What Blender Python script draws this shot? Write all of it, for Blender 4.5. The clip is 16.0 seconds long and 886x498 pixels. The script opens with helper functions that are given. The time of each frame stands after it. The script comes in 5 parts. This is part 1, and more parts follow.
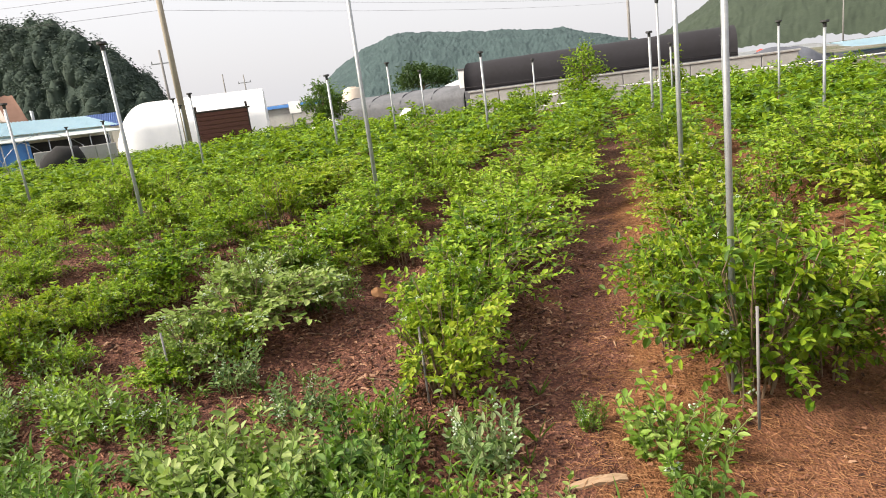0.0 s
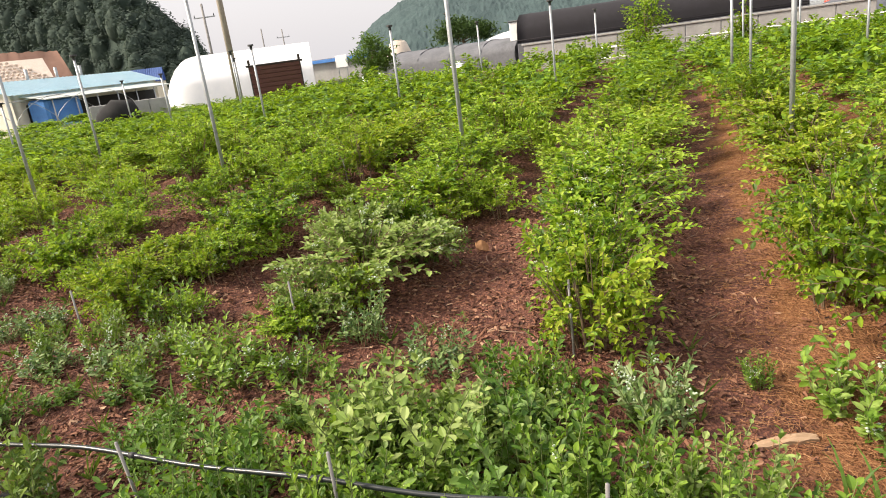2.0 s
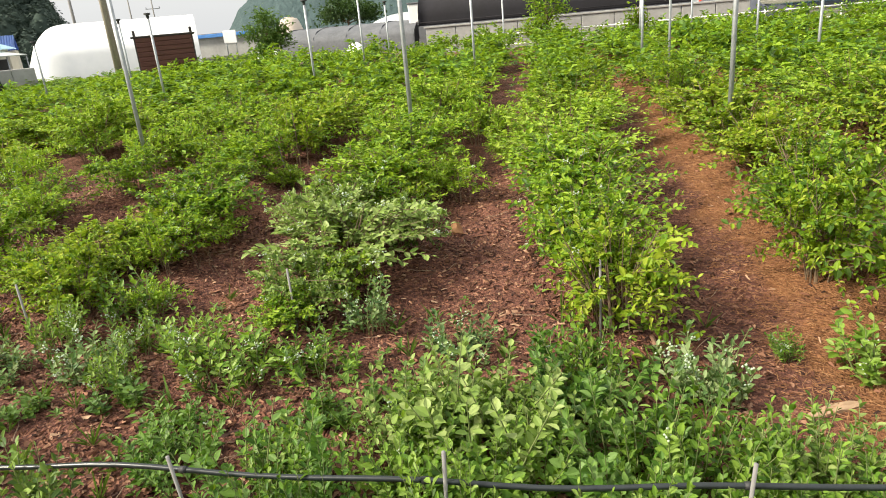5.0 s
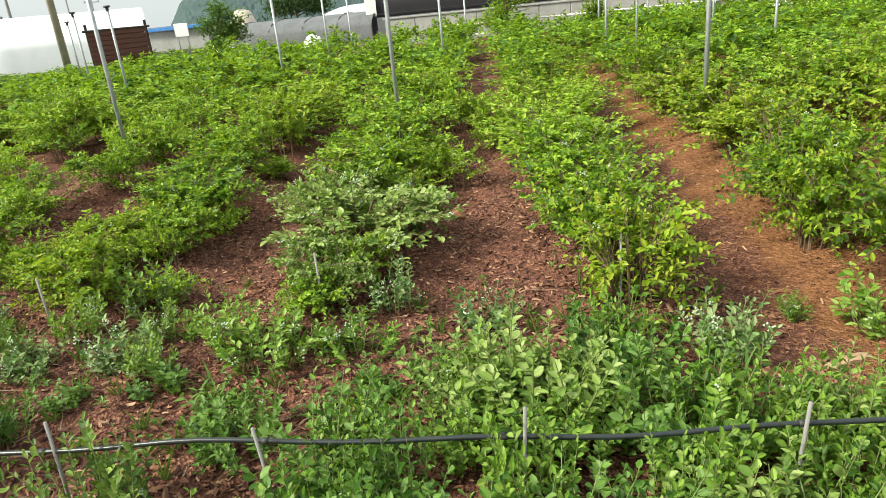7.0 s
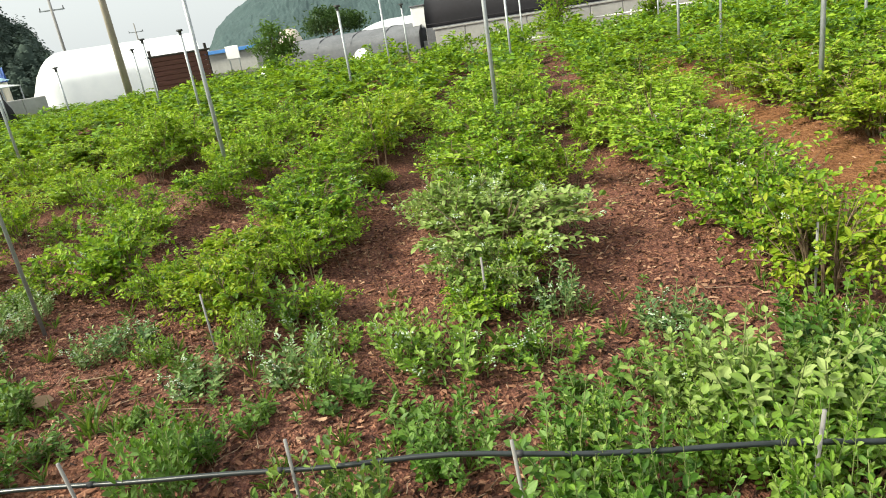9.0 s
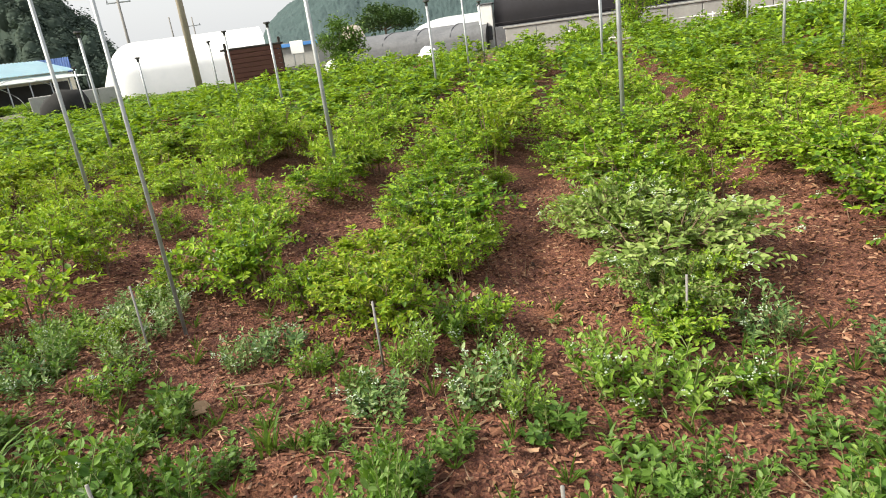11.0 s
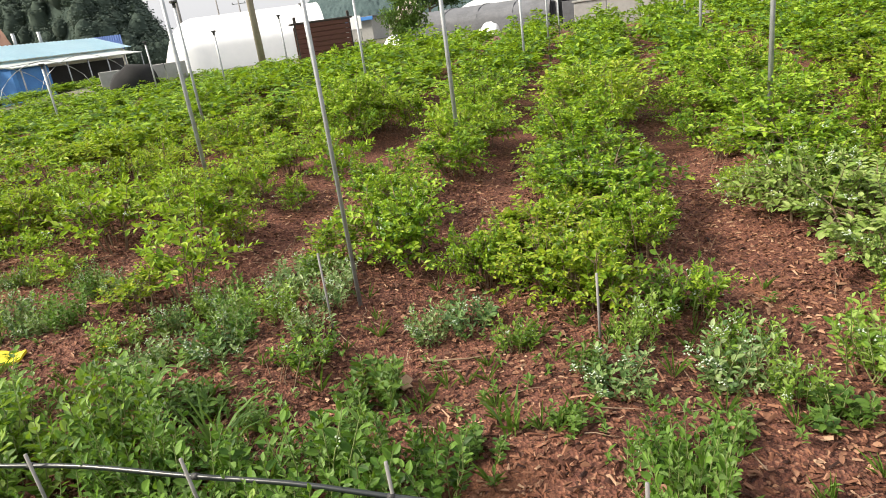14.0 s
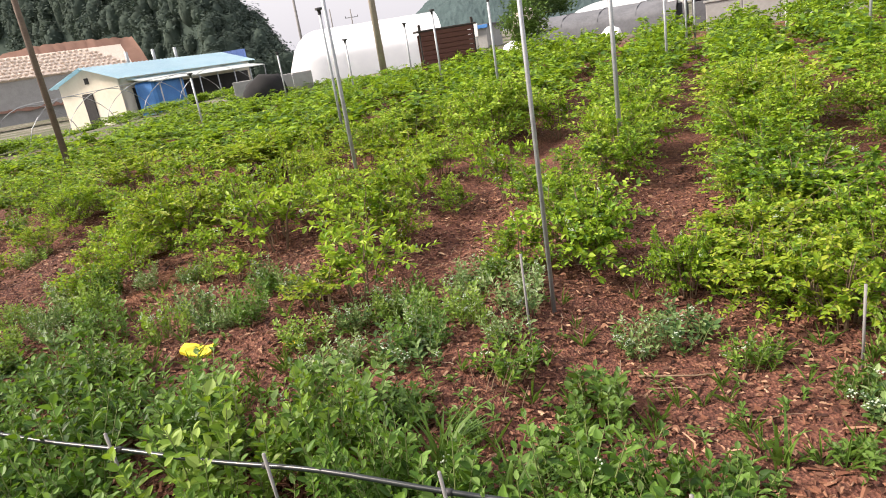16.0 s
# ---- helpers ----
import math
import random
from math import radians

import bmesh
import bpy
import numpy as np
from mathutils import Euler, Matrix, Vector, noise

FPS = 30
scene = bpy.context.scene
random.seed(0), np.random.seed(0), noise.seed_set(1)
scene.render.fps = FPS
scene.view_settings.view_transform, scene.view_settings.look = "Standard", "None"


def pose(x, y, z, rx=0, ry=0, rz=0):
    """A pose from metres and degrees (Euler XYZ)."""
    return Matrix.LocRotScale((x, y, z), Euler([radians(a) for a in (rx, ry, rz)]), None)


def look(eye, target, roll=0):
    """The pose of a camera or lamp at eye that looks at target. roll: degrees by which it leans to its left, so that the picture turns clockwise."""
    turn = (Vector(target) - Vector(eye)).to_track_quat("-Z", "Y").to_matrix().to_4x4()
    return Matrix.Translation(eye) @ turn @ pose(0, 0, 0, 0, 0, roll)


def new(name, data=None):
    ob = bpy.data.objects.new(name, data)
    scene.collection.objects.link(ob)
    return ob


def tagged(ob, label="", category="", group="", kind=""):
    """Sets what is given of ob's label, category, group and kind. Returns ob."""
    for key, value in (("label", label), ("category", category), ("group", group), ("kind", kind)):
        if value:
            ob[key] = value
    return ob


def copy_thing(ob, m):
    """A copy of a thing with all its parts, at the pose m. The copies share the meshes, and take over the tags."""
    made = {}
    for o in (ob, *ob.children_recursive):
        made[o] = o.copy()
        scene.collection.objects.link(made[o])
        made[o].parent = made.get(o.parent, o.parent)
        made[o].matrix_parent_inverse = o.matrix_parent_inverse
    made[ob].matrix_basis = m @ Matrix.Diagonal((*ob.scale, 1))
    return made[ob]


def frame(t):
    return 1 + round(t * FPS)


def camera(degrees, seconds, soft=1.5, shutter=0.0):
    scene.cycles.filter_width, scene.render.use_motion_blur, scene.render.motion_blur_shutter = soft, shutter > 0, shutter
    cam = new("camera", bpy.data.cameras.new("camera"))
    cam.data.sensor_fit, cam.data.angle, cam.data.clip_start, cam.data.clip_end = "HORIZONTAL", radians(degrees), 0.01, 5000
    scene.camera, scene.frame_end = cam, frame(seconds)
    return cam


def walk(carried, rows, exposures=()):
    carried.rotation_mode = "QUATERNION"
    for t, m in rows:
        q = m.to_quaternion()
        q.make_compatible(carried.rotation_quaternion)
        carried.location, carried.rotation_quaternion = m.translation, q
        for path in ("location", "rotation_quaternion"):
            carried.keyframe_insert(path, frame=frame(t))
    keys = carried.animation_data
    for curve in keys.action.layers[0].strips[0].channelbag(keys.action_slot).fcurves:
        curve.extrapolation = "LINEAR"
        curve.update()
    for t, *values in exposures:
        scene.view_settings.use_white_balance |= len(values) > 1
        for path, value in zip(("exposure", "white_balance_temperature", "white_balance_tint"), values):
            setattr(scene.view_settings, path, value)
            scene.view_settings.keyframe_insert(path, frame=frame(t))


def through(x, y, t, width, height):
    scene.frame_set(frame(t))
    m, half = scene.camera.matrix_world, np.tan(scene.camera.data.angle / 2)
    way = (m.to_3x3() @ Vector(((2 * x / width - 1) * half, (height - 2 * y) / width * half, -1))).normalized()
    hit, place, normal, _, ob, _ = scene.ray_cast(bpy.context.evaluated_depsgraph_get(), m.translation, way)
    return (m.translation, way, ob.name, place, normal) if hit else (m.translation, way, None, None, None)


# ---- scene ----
cam = camera(68.0, 16.0, soft=1.0)
PATH = [
    (0, (0.288, 0.404, 1.645), (0.114, 2.343, 1.187), -7.5),
    (0.5, (0.118, 0.327, 1.668), (-0.061, 2.27, 1.23), -8.3),
    (1, (-0.07, 0.324, 1.652), (-0.374, 2.238, 1.156), -7.2),
    (1.5, (-0.237, 0.425, 1.657), (-0.555, 2.333, 1.151), -10.6),
    (2, (-0.317, 0.462, 1.644), (-0.601, 2.359, 1.077), -7.7),
    (2.5, (-0.51, 0.473, 1.659), (-0.659, 2.394, 1.123), -6.9),
    (3, (-0.711, 0.445, 1.687), (-0.835, 2.374, 1.172), -7.2),
    (3.5, (-0.846, 0.486, 1.66), (-1.027, 2.387, 1.064), -7.2),
    (4, (-0.962, 0.587, 1.645), (-0.964, 2.477, 0.992), -4.9),
    (4.2, (-0.979, 0.592, 1.651), (-0.975, 2.485, 1.005), -4.1),
    (6.3, (-1.323, 0.493, 1.681), (-1.059, 2.358, 1.009), -5.5),
    (6.5, (-1.374, 0.474, 1.685), (-1.097, 2.336, 1.01), -4.1),
    (7, (-1.465, 0.48, 1.68), (-1.263, 2.349, 0.997), -5.7),
    (7.5, (-1.563, 0.581, 1.685), (-1.402, 2.471, 1.051), -9.4),
    (8, (-1.731, 0.617, 1.697), (-1.625, 2.531, 1.125), -7.4),
    (8.5, (-2.04, 0.593, 1.737), (-1.882, 2.502, 1.162), -7.9),
    (9, (-2.176, 0.692, 1.682), (-2.08, 2.584, 1.04), -9.1),
    (9.5, (-2.329, 0.831, 1.679), (-2.375, 2.718, 1.019), -10.4),
    (10, (-2.484, 0.864, 1.669), (-2.504, 2.745, 0.988), -9.0),
    (10.2, (-2.593, 0.913, 1.749), (-2.611, 2.805, 1.102), -7.9),
    (12.3, (-3.441, 1.113, 1.74), (-3.416, 3.018, 1.131), -9.0),
    (12.5, (-3.527, 1.057, 1.75), (-3.517, 2.971, 1.169), -10.6),
    (13, (-3.65, 1.104, 1.726), (-3.742, 3.01, 1.126), -9.7),
    (13.5, (-3.788, 1.249, 1.715), (-3.961, 3.148, 1.11), -11.4),
    (14, (-3.913, 1.276, 1.729), (-4.03, 3.158, 1.062), -8.0),
    (14.5, (-4.121, 1.319, 1.715), (-4.189, 3.242, 1.17), -8.2),
    (15, (-4.262, 1.319, 1.721), (-4.484, 3.232, 1.181), -8.3),
    (15.5, (-4.387, 1.372, 1.713), (-4.758, 3.25, 1.134), -11.2),
    (16, (-4.522, 1.456, 1.687), (-4.925, 3.321, 1.089), -9.3),
]
walk(cam, [(t, look(eye, target, roll)) for t, eye, target, roll in PATH], exposures=[(0.0, 0.97, 6750, 13), (2.0, 0.97, 6900, 15), (4.2, 0.98, 6850, 13), (6.3, 1.0, 6600, 0), (8.5, 1.0, 6550, 0), (10.0, 1.0, 6700, 8), (12.5, 1.01, 6700, 8), (14.5, 1.0, 6700, 13), (16.0, 1.03, 6700, 18)])


# ---------------------------------------------------------------- world and light
SUN_AZ, SUN_EL = -104.0, 42.0          # degrees from +y towards +x, above the horizon
world = bpy.data.worlds.new("hazy_sky")
scene.world = world
world.use_nodes = True
wt = world.node_tree
wt.nodes.clear()
w_out = wt.nodes.new("ShaderNodeOutputWorld")
w_bg = wt.nodes.new("ShaderNodeBackground")
w_mix = wt.nodes.new("ShaderNodeMixRGB")
w_sky = wt.nodes.new("ShaderNodeTexSky")
w_sky.sky_type = "NISHITA"
w_sky.sun_disc = False
w_sky.sun_elevation = radians(SUN_EL)
w_sky.sun_rotation = radians(SUN_AZ)
w_sky.dust_density = 6.0
w_sky.air_density = 1.2
w_mix.inputs[0].default_value = 0.72
# bright thin overcast, brighter towards the zenith
w_tc, w_sep, w_ramp = wt.nodes.new("ShaderNodeTexCoord"), wt.nodes.new("ShaderNodeSeparateXYZ"), wt.nodes.new("ShaderNodeMixRGB")
w_ramp.inputs[1].default_value, w_ramp.inputs[2].default_value = (6.9, 7.1, 7.5, 1.0), (13.0, 13.1, 13.2, 1.0)
wt.links.new(w_tc.outputs["Generated"], w_sep.inputs[0])
wt.links.new(w_sep.outputs[2], w_ramp.inputs[0])
wt.links.new(w_ramp.outputs[0], w_mix.inputs[2])
wt.links.new(w_sky.outputs[0], w_mix.inputs[1])
wt.links.new(w_mix.outputs[0], w_bg.inputs[0])
w_bg.inputs[1].default_value = 0.074
wt.links.new(w_bg.outputs[0], w_out.inputs[0])
sun = new("sun", bpy.data.lights.new("sun", "SUN"))
sun.data.energy, sun.data.angle, sun.data.color = 3.9, radians(12.0), (1.0, 0.93, 0.80)
_a, _e = radians(SUN_AZ), radians(SUN_EL)
sun.matrix_world = look((math.sin(_a) * math.cos(_e) * 60, math.cos(_a) * math.cos(_e) * 60, math.sin(_e) * 60), (0, 0, 0))


# ---------------------------------------------------------------- field coordinates and terrain
ROW = radians(12.0)                    # the planting rows run 12 degrees off +y
CR, SR = math.cos(ROW), math.sin(ROW)
PITCH, RIDGE = 1.63, 0.60              # spacing of the beds and the place of one of them


def place(s, r):
    """The world x, y of a point s across and r along the rows."""
    return CR * s + SR * r, -SR * s + CR * r


def across(x, y):
    return CR * x - SR * y, SR * x + CR * y


def smooth(a, b, v):
    k = min(1.0, max(0.0, (v - a) / (b - a)))
    return k * k * (3 - 2 * k)


def terrain(x, y):
    """The height of the soil: a gentle rise, raised beds in the field, lumps."""
    s, r = across(x, y)
    z = 0.035 * (min(y, 34.0) - 2.87) if y > -20 else -0.8
    bed = 0.5 + 0.5 * math.cos(2 * math.pi * (s - RIDGE) / PITCH)
    inside = smooth(2.6, 3.8, r) * (1 - smooth(20, 22, r)) * smooth(-15, -13, s) * (1 - smooth(10, 12, s))
    z += inside * (0.11 * bed - 0.05)
    if -14 < x < 12 and -3 < y < 26:
        z += 0.06 * noise.noise((x * 1.3, y * 1.3, 0.3)) + 0.03 * noise.noise((x * 4.1, y * 4.1, 3.0)) + 0.012 * noise.noise((x * 11.0, y * 11.0, 5.0))
    return z - 1.0 * smooth(24.0, 31.0, -s) * smooth(8.0, 16.0, y)


# ---------------------------------------------------------------- materials
def material(name, rough=0.8, metal=0.0, spec=0.5):
    m = bpy.data.materials.new(name)
    m.use_nodes = True
    b = m.node_tree.nodes["Principled BSDF"]
    b.inputs["Roughness"].default_value = rough
    b.inputs["Metallic"].default_value = metal
    b.inputs["Specular IOR Level"].default_value = spec
    return m, m.node_tree, b


def ramp(nt, fac, stops):
    n = nt.nodes.new("ShaderNodeValToRGB")
    e = n.color_ramp.elements
    while len(e) < len(stops):
        e.new(0.5)
    for el, (p, c) in zip(e, stops):
        el.position, el.color = p, (*c, 1.0)
    nt.links.new(fac, n.inputs[0])
    return n.outputs[0]


def noise_of(nt, scale, detail=4.0, rough=0.6, coords="Object", stretch=None):
    tc = nt.nodes.new("ShaderNodeTexCoord")
    n = nt.nodes.new("ShaderNodeTexNoise")
    n.inputs["Scale"].default_value, n.inputs["Detail"].default_value, n.inputs["Roughness"].default_value = scale, detail, rough
    if stretch:
        mp = nt.nodes.new("ShaderNodeMapping")
        mp.inputs["Scale"].default_value = stretch
        nt.links.new(tc.outputs[coords], mp.inputs[0])
        nt.links.new(mp.outputs[0], n.inputs["Vector"])
    else:
        nt.links.new(tc.outputs[coords], n.inputs["Vector"])
    return n.outputs["Fac"]


def mixed(nt, fac, a, b, kind="MIX"):
    n = nt.nodes.new("ShaderNodeMixRGB")
    n.blend_type = kind
    for i, v in enumerate((fac, a, b)):
        if isinstance(v, (int, float)):
            n.inputs[i].default_value = v
        elif isinstance(v, tuple):
            n.inputs[i].default_value = (*v, 1.0)
        else:
            nt.links.new(v, n.inputs[i])
    return n.outputs[0]


def bump(nt, bsdf, height, strength=0.4, distance=0.02):
    n = nt.nodes.new("ShaderNodeBump")
    n.inputs["Strength"].default_value, n.inputs["Distance"].default_value = strength, distance
    nt.links.new(height, n.inputs["Height"])
    nt.links.new(n.outputs[0], bsdf.inputs["Normal"])


def plain(name, dark, light, scale=6.0, rough=0.7, metal=0.0, stretch=None, relief=0.15):
    """A surface whose colour wanders between two tones at two scales."""
    m, nt, b = material(name, rough, metal)
    f = mixed(nt, 0.4, noise_of(nt, scale, 5, stretch=stretch), noise_of(nt, scale * 7, 3, stretch=stretch))
    nt.links.new(ramp(nt, f, [(0.3, dark), (0.7, light)]), b.inputs["Base Color"])
    if relief:
        bump(nt, b, f, relief)
    return m


def leaf_material(name, tones, through, share=0.30, rough=0.5, grain=0.0):
    """Leaves: each blade has its own tone, each plant leans to one side of them, and light comes through."""
    m, nt, b = material(name, rough, spec=0.28)
    geo = nt.nodes.new("ShaderNodeNewGeometry")
    info = nt.nodes.new("ShaderNodeObjectInfo")
    f = mixed(nt, 0.36, geo.outputs["Random Per Island"], info.outputs["Random"])
    col = ramp(nt, f, [(i / (len(tones) - 1) * 0.62 + 0.19, c) for i, c in enumerate(tones)])
    nt.links.new(col, b.inputs["Base Color"])
    if grain:
        col = mixed(nt, 0.32, col, mixed(nt, 1.0, col, ramp(nt, noise_of(nt, grain, 6, 0.75), [(0.3, (0.35, 0.38, 0.4)), (0.7, (1.5, 1.5, 1.4))]), "MULTIPLY"))
        nt.links.new(col, b.inputs["Base Color"])
        bump(nt, b, noise_of(nt, grain, 6, 0.8), 0.4, 0.5 / grain)
    tr = nt.nodes.new("ShaderNodeBsdfTranslucent")
    nt.links.new(mixed(nt, 0.6, col, through), tr.inputs[0])
    mx = nt.nodes.new("ShaderNodeMixShader")
    mx.inputs[0].default_value = share
    nt.links.new(b.outputs[0], mx.inputs[1])
    nt.links.new(tr.outputs[0], mx.inputs[2])
    nt.links.new(mx.outputs[0], nt.nodes["Material Output"].inputs[0])
    return m


M_GREEN = leaf_material("bush_leaf", [(0.035, 0.092, 0.008), (0.099, 0.213, 0.014), (0.186, 0.317, 0.020), (0.268, 0.398, 0.030), (0.337, 0.449, 0.055)], (0.326, 0.461, 0.019), 0.36)
M_YELLOW = leaf_material("young_leaf", [(0.044, 0.104, 0.010), (0.111, 0.218, 0.014), (0.191, 0.302, 0.019), (0.258, 0.355, 0.024), (0.329, 0.387, 0.041)], (0.302, 0.416, 0.014), 0.38)
M_PALE = leaf_material("pale_leaf", [(0.047, 0.099, 0.019), (0.110, 0.190, 0.035), (0.178, 0.273, 0.055), (0.237, 0.331, 0.076), (0.296, 0.373, 0.122)], (0.220, 0.315, 0.032), 0.32)
M_BLUE = leaf_material("bluish_leaf", [(0.033, 0.079, 0.026), (0.081, 0.159, 0.048), (0.138, 0.233, 0.073), (0.209, 0.298, 0.103), (0.285, 0.353, 0.171)], (0.190, 0.298, 0.034), 0.30)
M_FRONT = leaf_material("fresh_leaf", [(0.029, 0.080, 0.007), (0.085, 0.176, 0.018), (0.149, 0.263, 0.032), (0.205, 0.325, 0.044), (0.263, 0.369, 0.088)], (0.256, 0.387, 0.017), 0.36, 0.5)
M_DEEP = leaf_material("deep_green_leaf", [(0.019, 0.061, 0.006), (0.056, 0.134, 0.016), (0.098, 0.200, 0.029), (0.135, 0.247, 0.040), (0.174, 0.280, 0.079)], (0.169, 0.294, 0.015), 0.36, 0.5)
M_WEED = leaf_material("weed_leaf", [(0.052, 0.114, 0.021), (0.078, 0.152, 0.024), (0.105, 0.190, 0.029)], (0.192, 0.274, 0.024))
# the knoll's dark green is greyed and blued here to carry haze
M_WOOD_NEAR = leaf_material("knoll_hazed_leaf", [(0.044, 0.066, 0.054), (0.051, 0.075, 0.060), (0.060, 0.085, 0.066)], (0.060, 0.090, 0.056), 0.2, 1.0)
# blue-grey of distant haze is mixed into the far hill's leaf tones
M_WOOD_FAR = leaf_material("far_woods_hazed_leaf", [(0.051, 0.083, 0.088), (0.057, 0.090, 0.094), (0.063, 0.097, 0.097)], (0.061, 0.100, 0.088), 0.15, 0.95, 0.25)
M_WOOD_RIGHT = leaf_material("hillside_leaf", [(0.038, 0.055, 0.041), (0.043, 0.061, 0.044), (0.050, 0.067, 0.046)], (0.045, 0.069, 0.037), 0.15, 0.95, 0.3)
M_TREE = leaf_material("tree_leaf", [(0.03, 0.065, 0.02), (0.05, 0.095, 0.028), (0.075, 0.13, 0.035)], (0.10, 0.17, 0.03), 0.2, 0.6)
M_SAPLING = leaf_material("sapling_leaf", [(0.045, 0.100, 0.022), (0.080, 0.155, 0.030), (0.120, 0.215, 0.042)], (0.16, 0.26, 0.035), 0.3)
M_STEM = plain("stem_bark", (0.10, 0.07, 0.045), (0.22, 0.15, 0.09), 30, 0.85)
M_TWIG = plain("dry_twig", (0.16, 0.10, 0.065), (0.34, 0.24, 0.165), 9, 0.85, relief=0)
M_SHOOT = plain("green_shoot", (0.10, 0.13, 0.04), (0.22, 0.26, 0.09), 30, 0.7, relief=0)
M_BERRY = plain("unripe_berry", (0.30, 0.38, 0.26), (0.50, 0.57, 0.44), 40, 0.55, relief=0)
M_STEEL = plain("galvanised_steel", (0.25, 0.27, 0.28), (0.42, 0.44, 0.45), 14, 0.5, 0.6, relief=0.05)
M_CAP = plain("black_cap", (0.012, 0.012, 0.013), (0.03, 0.03, 0.032), 30, 0.6)
M_HOSE = plain("black_hose", (0.008, 0.011, 0.012), (0.018, 0.023, 0.024), 20, 0.32, relief=0.05)
M_CONCRETE = plain("concrete", (0.251, 0.248, 0.241), (0.356, 0.355, 0.345), 1.5, 0.85)
M_FARPOLE = plain("grey_pole", (0.16, 0.155, 0.15), (0.26, 0.25, 0.24), 3, 0.85)
M_POLE = plain("weathered_concrete_pole", (0.22, 0.19, 0.15), (0.36, 0.32, 0.26), 3, 0.85)
M_VINYL = plain("white_vinyl", (0.74, 0.76, 0.78), (0.84, 0.85, 0.86), 0.6, 0.35, relief=0.3)
M_NET = plain("black_shade_net", (0.006, 0.005, 0.007), (0.013, 0.012, 0.017), 1.2, 0.9)
M_GREYNET = plain("grey_net", (0.068, 0.072, 0.078), (0.144, 0.148, 0.162), 1.5, 0.8)
M_BOARD = plain("red_brown_board", (0.06, 0.022, 0.016), (0.13, 0.046, 0.031), 4, 0.75, stretch=(1, 1, 8))
M_DARKWOOD = plain("dark_timber", (0.02, 0.016, 0.014), (0.05, 0.04, 0.035), 8, 0.8)
M_CREAM = plain("cream_render", (0.62, 0.57, 0.46), (0.74, 0.69, 0.58), 0.8, 0.85)
M_ROOF = plain("pale_blue_sheet", (0.38, 0.58, 0.68), (0.52, 0.70, 0.78), 0.6, 0.45, 0.1)
M_BLUE_ROOF = plain("blue_sheet", (0.05, 0.12, 0.35), (0.09, 0.18, 0.46), 0.8, 0.5)
M_TARP = plain("blue_tarp", (0.03, 0.13, 0.38), (0.06, 0.22, 0.52), 2, 0.5)
# for doorway and window, and for the slab that paints the lean-to's shade
M_DARK = plain("dark_opening_and_shade", (0.02, 0.02, 0.022), (0.045, 0.042, 0.04), 2, 0.9)
M_CLAY = plain("red_clay", (0.165, 0.085, 0.058), (0.235, 0.135, 0.098), 0.15, 0.95)
M_STONE = plain("pale_stone", (0.48, 0.39, 0.32), (0.70, 0.61, 0.53), 0.9, 0.9)
M_BEIGE = plain("beige_tank", (0.45, 0.38, 0.31), (0.58, 0.51, 0.43), 1, 0.6)
M_WHITE = plain("white_paint", (0.68, 0.68, 0.67), (0.82, 0.82, 0.81), 2, 0.5)
M_BLACK = plain("black_cover", (0.006, 0.006, 0.007), (0.016, 0.016, 0.016), 3, 0.95)
M_YELLOWBAG = plain("yellow_plastic", (0.72, 0.58, 0.02), (0.85, 0.72, 0.05), 8, 0.45)
M_DRYWOOD = plain("dry_wood", (0.234, 0.144, 0.082), (0.359, 0.248, 0.156), 10, 0.85, stretch=(0.780, 4.800, 0.820))
M_ORANGE = plain("orange_bark", (0.34, 0.16, 0.07), (0.46, 0.24, 0.11), 12, 0.85)
M_WIRE = plain("wire", (0.03, 0.03, 0.032), (0.06, 0.06, 0.062), 10, 0.6, relief=0)
M_RED = plain("red_sign", (0.55, 0.05, 0.03), (0.65, 0.08, 0.05), 5, 0.5)


def chip_material():
    m, nt, b = material("bark_chip", 0.85, spec=0.3)
    geo = nt.nodes.new("ShaderNodeNewGeometry")
    col = ramp(nt, geo.outputs["Random Per Island"], [(0.0, (0.03, 0.013, 0.01)), (0.3, (0.088, 0.034, 0.021)), (0.55, (0.18, 0.076, 0.045)), (0.82, (0.29, 0.145, 0.09)), (1.0, (0.45, 0.30, 0.20))])
    nt.links.new(mixed(nt, noise_of(nt, 30, 3), col, mixed(nt, 1.0, col, (0.6, 0.55, 0.5), "MULTIPLY")), b.inputs["Base Color"])
    return m


def straw_material():
    m, nt, b = material("straw", 0.8, spec=0.3)
    geo = nt.nodes.new("ShaderNodeNewGeometry")
    nt.links.new(ramp(nt, geo.outputs["Random Per Island"], [(0.0, (0.13, 0.052, 0.024)), (0.5, (0.23, 0.105, 0.045)), (1.0, (0.34, 0.18, 0.085))]), b.inputs["Base Color"])
    return m


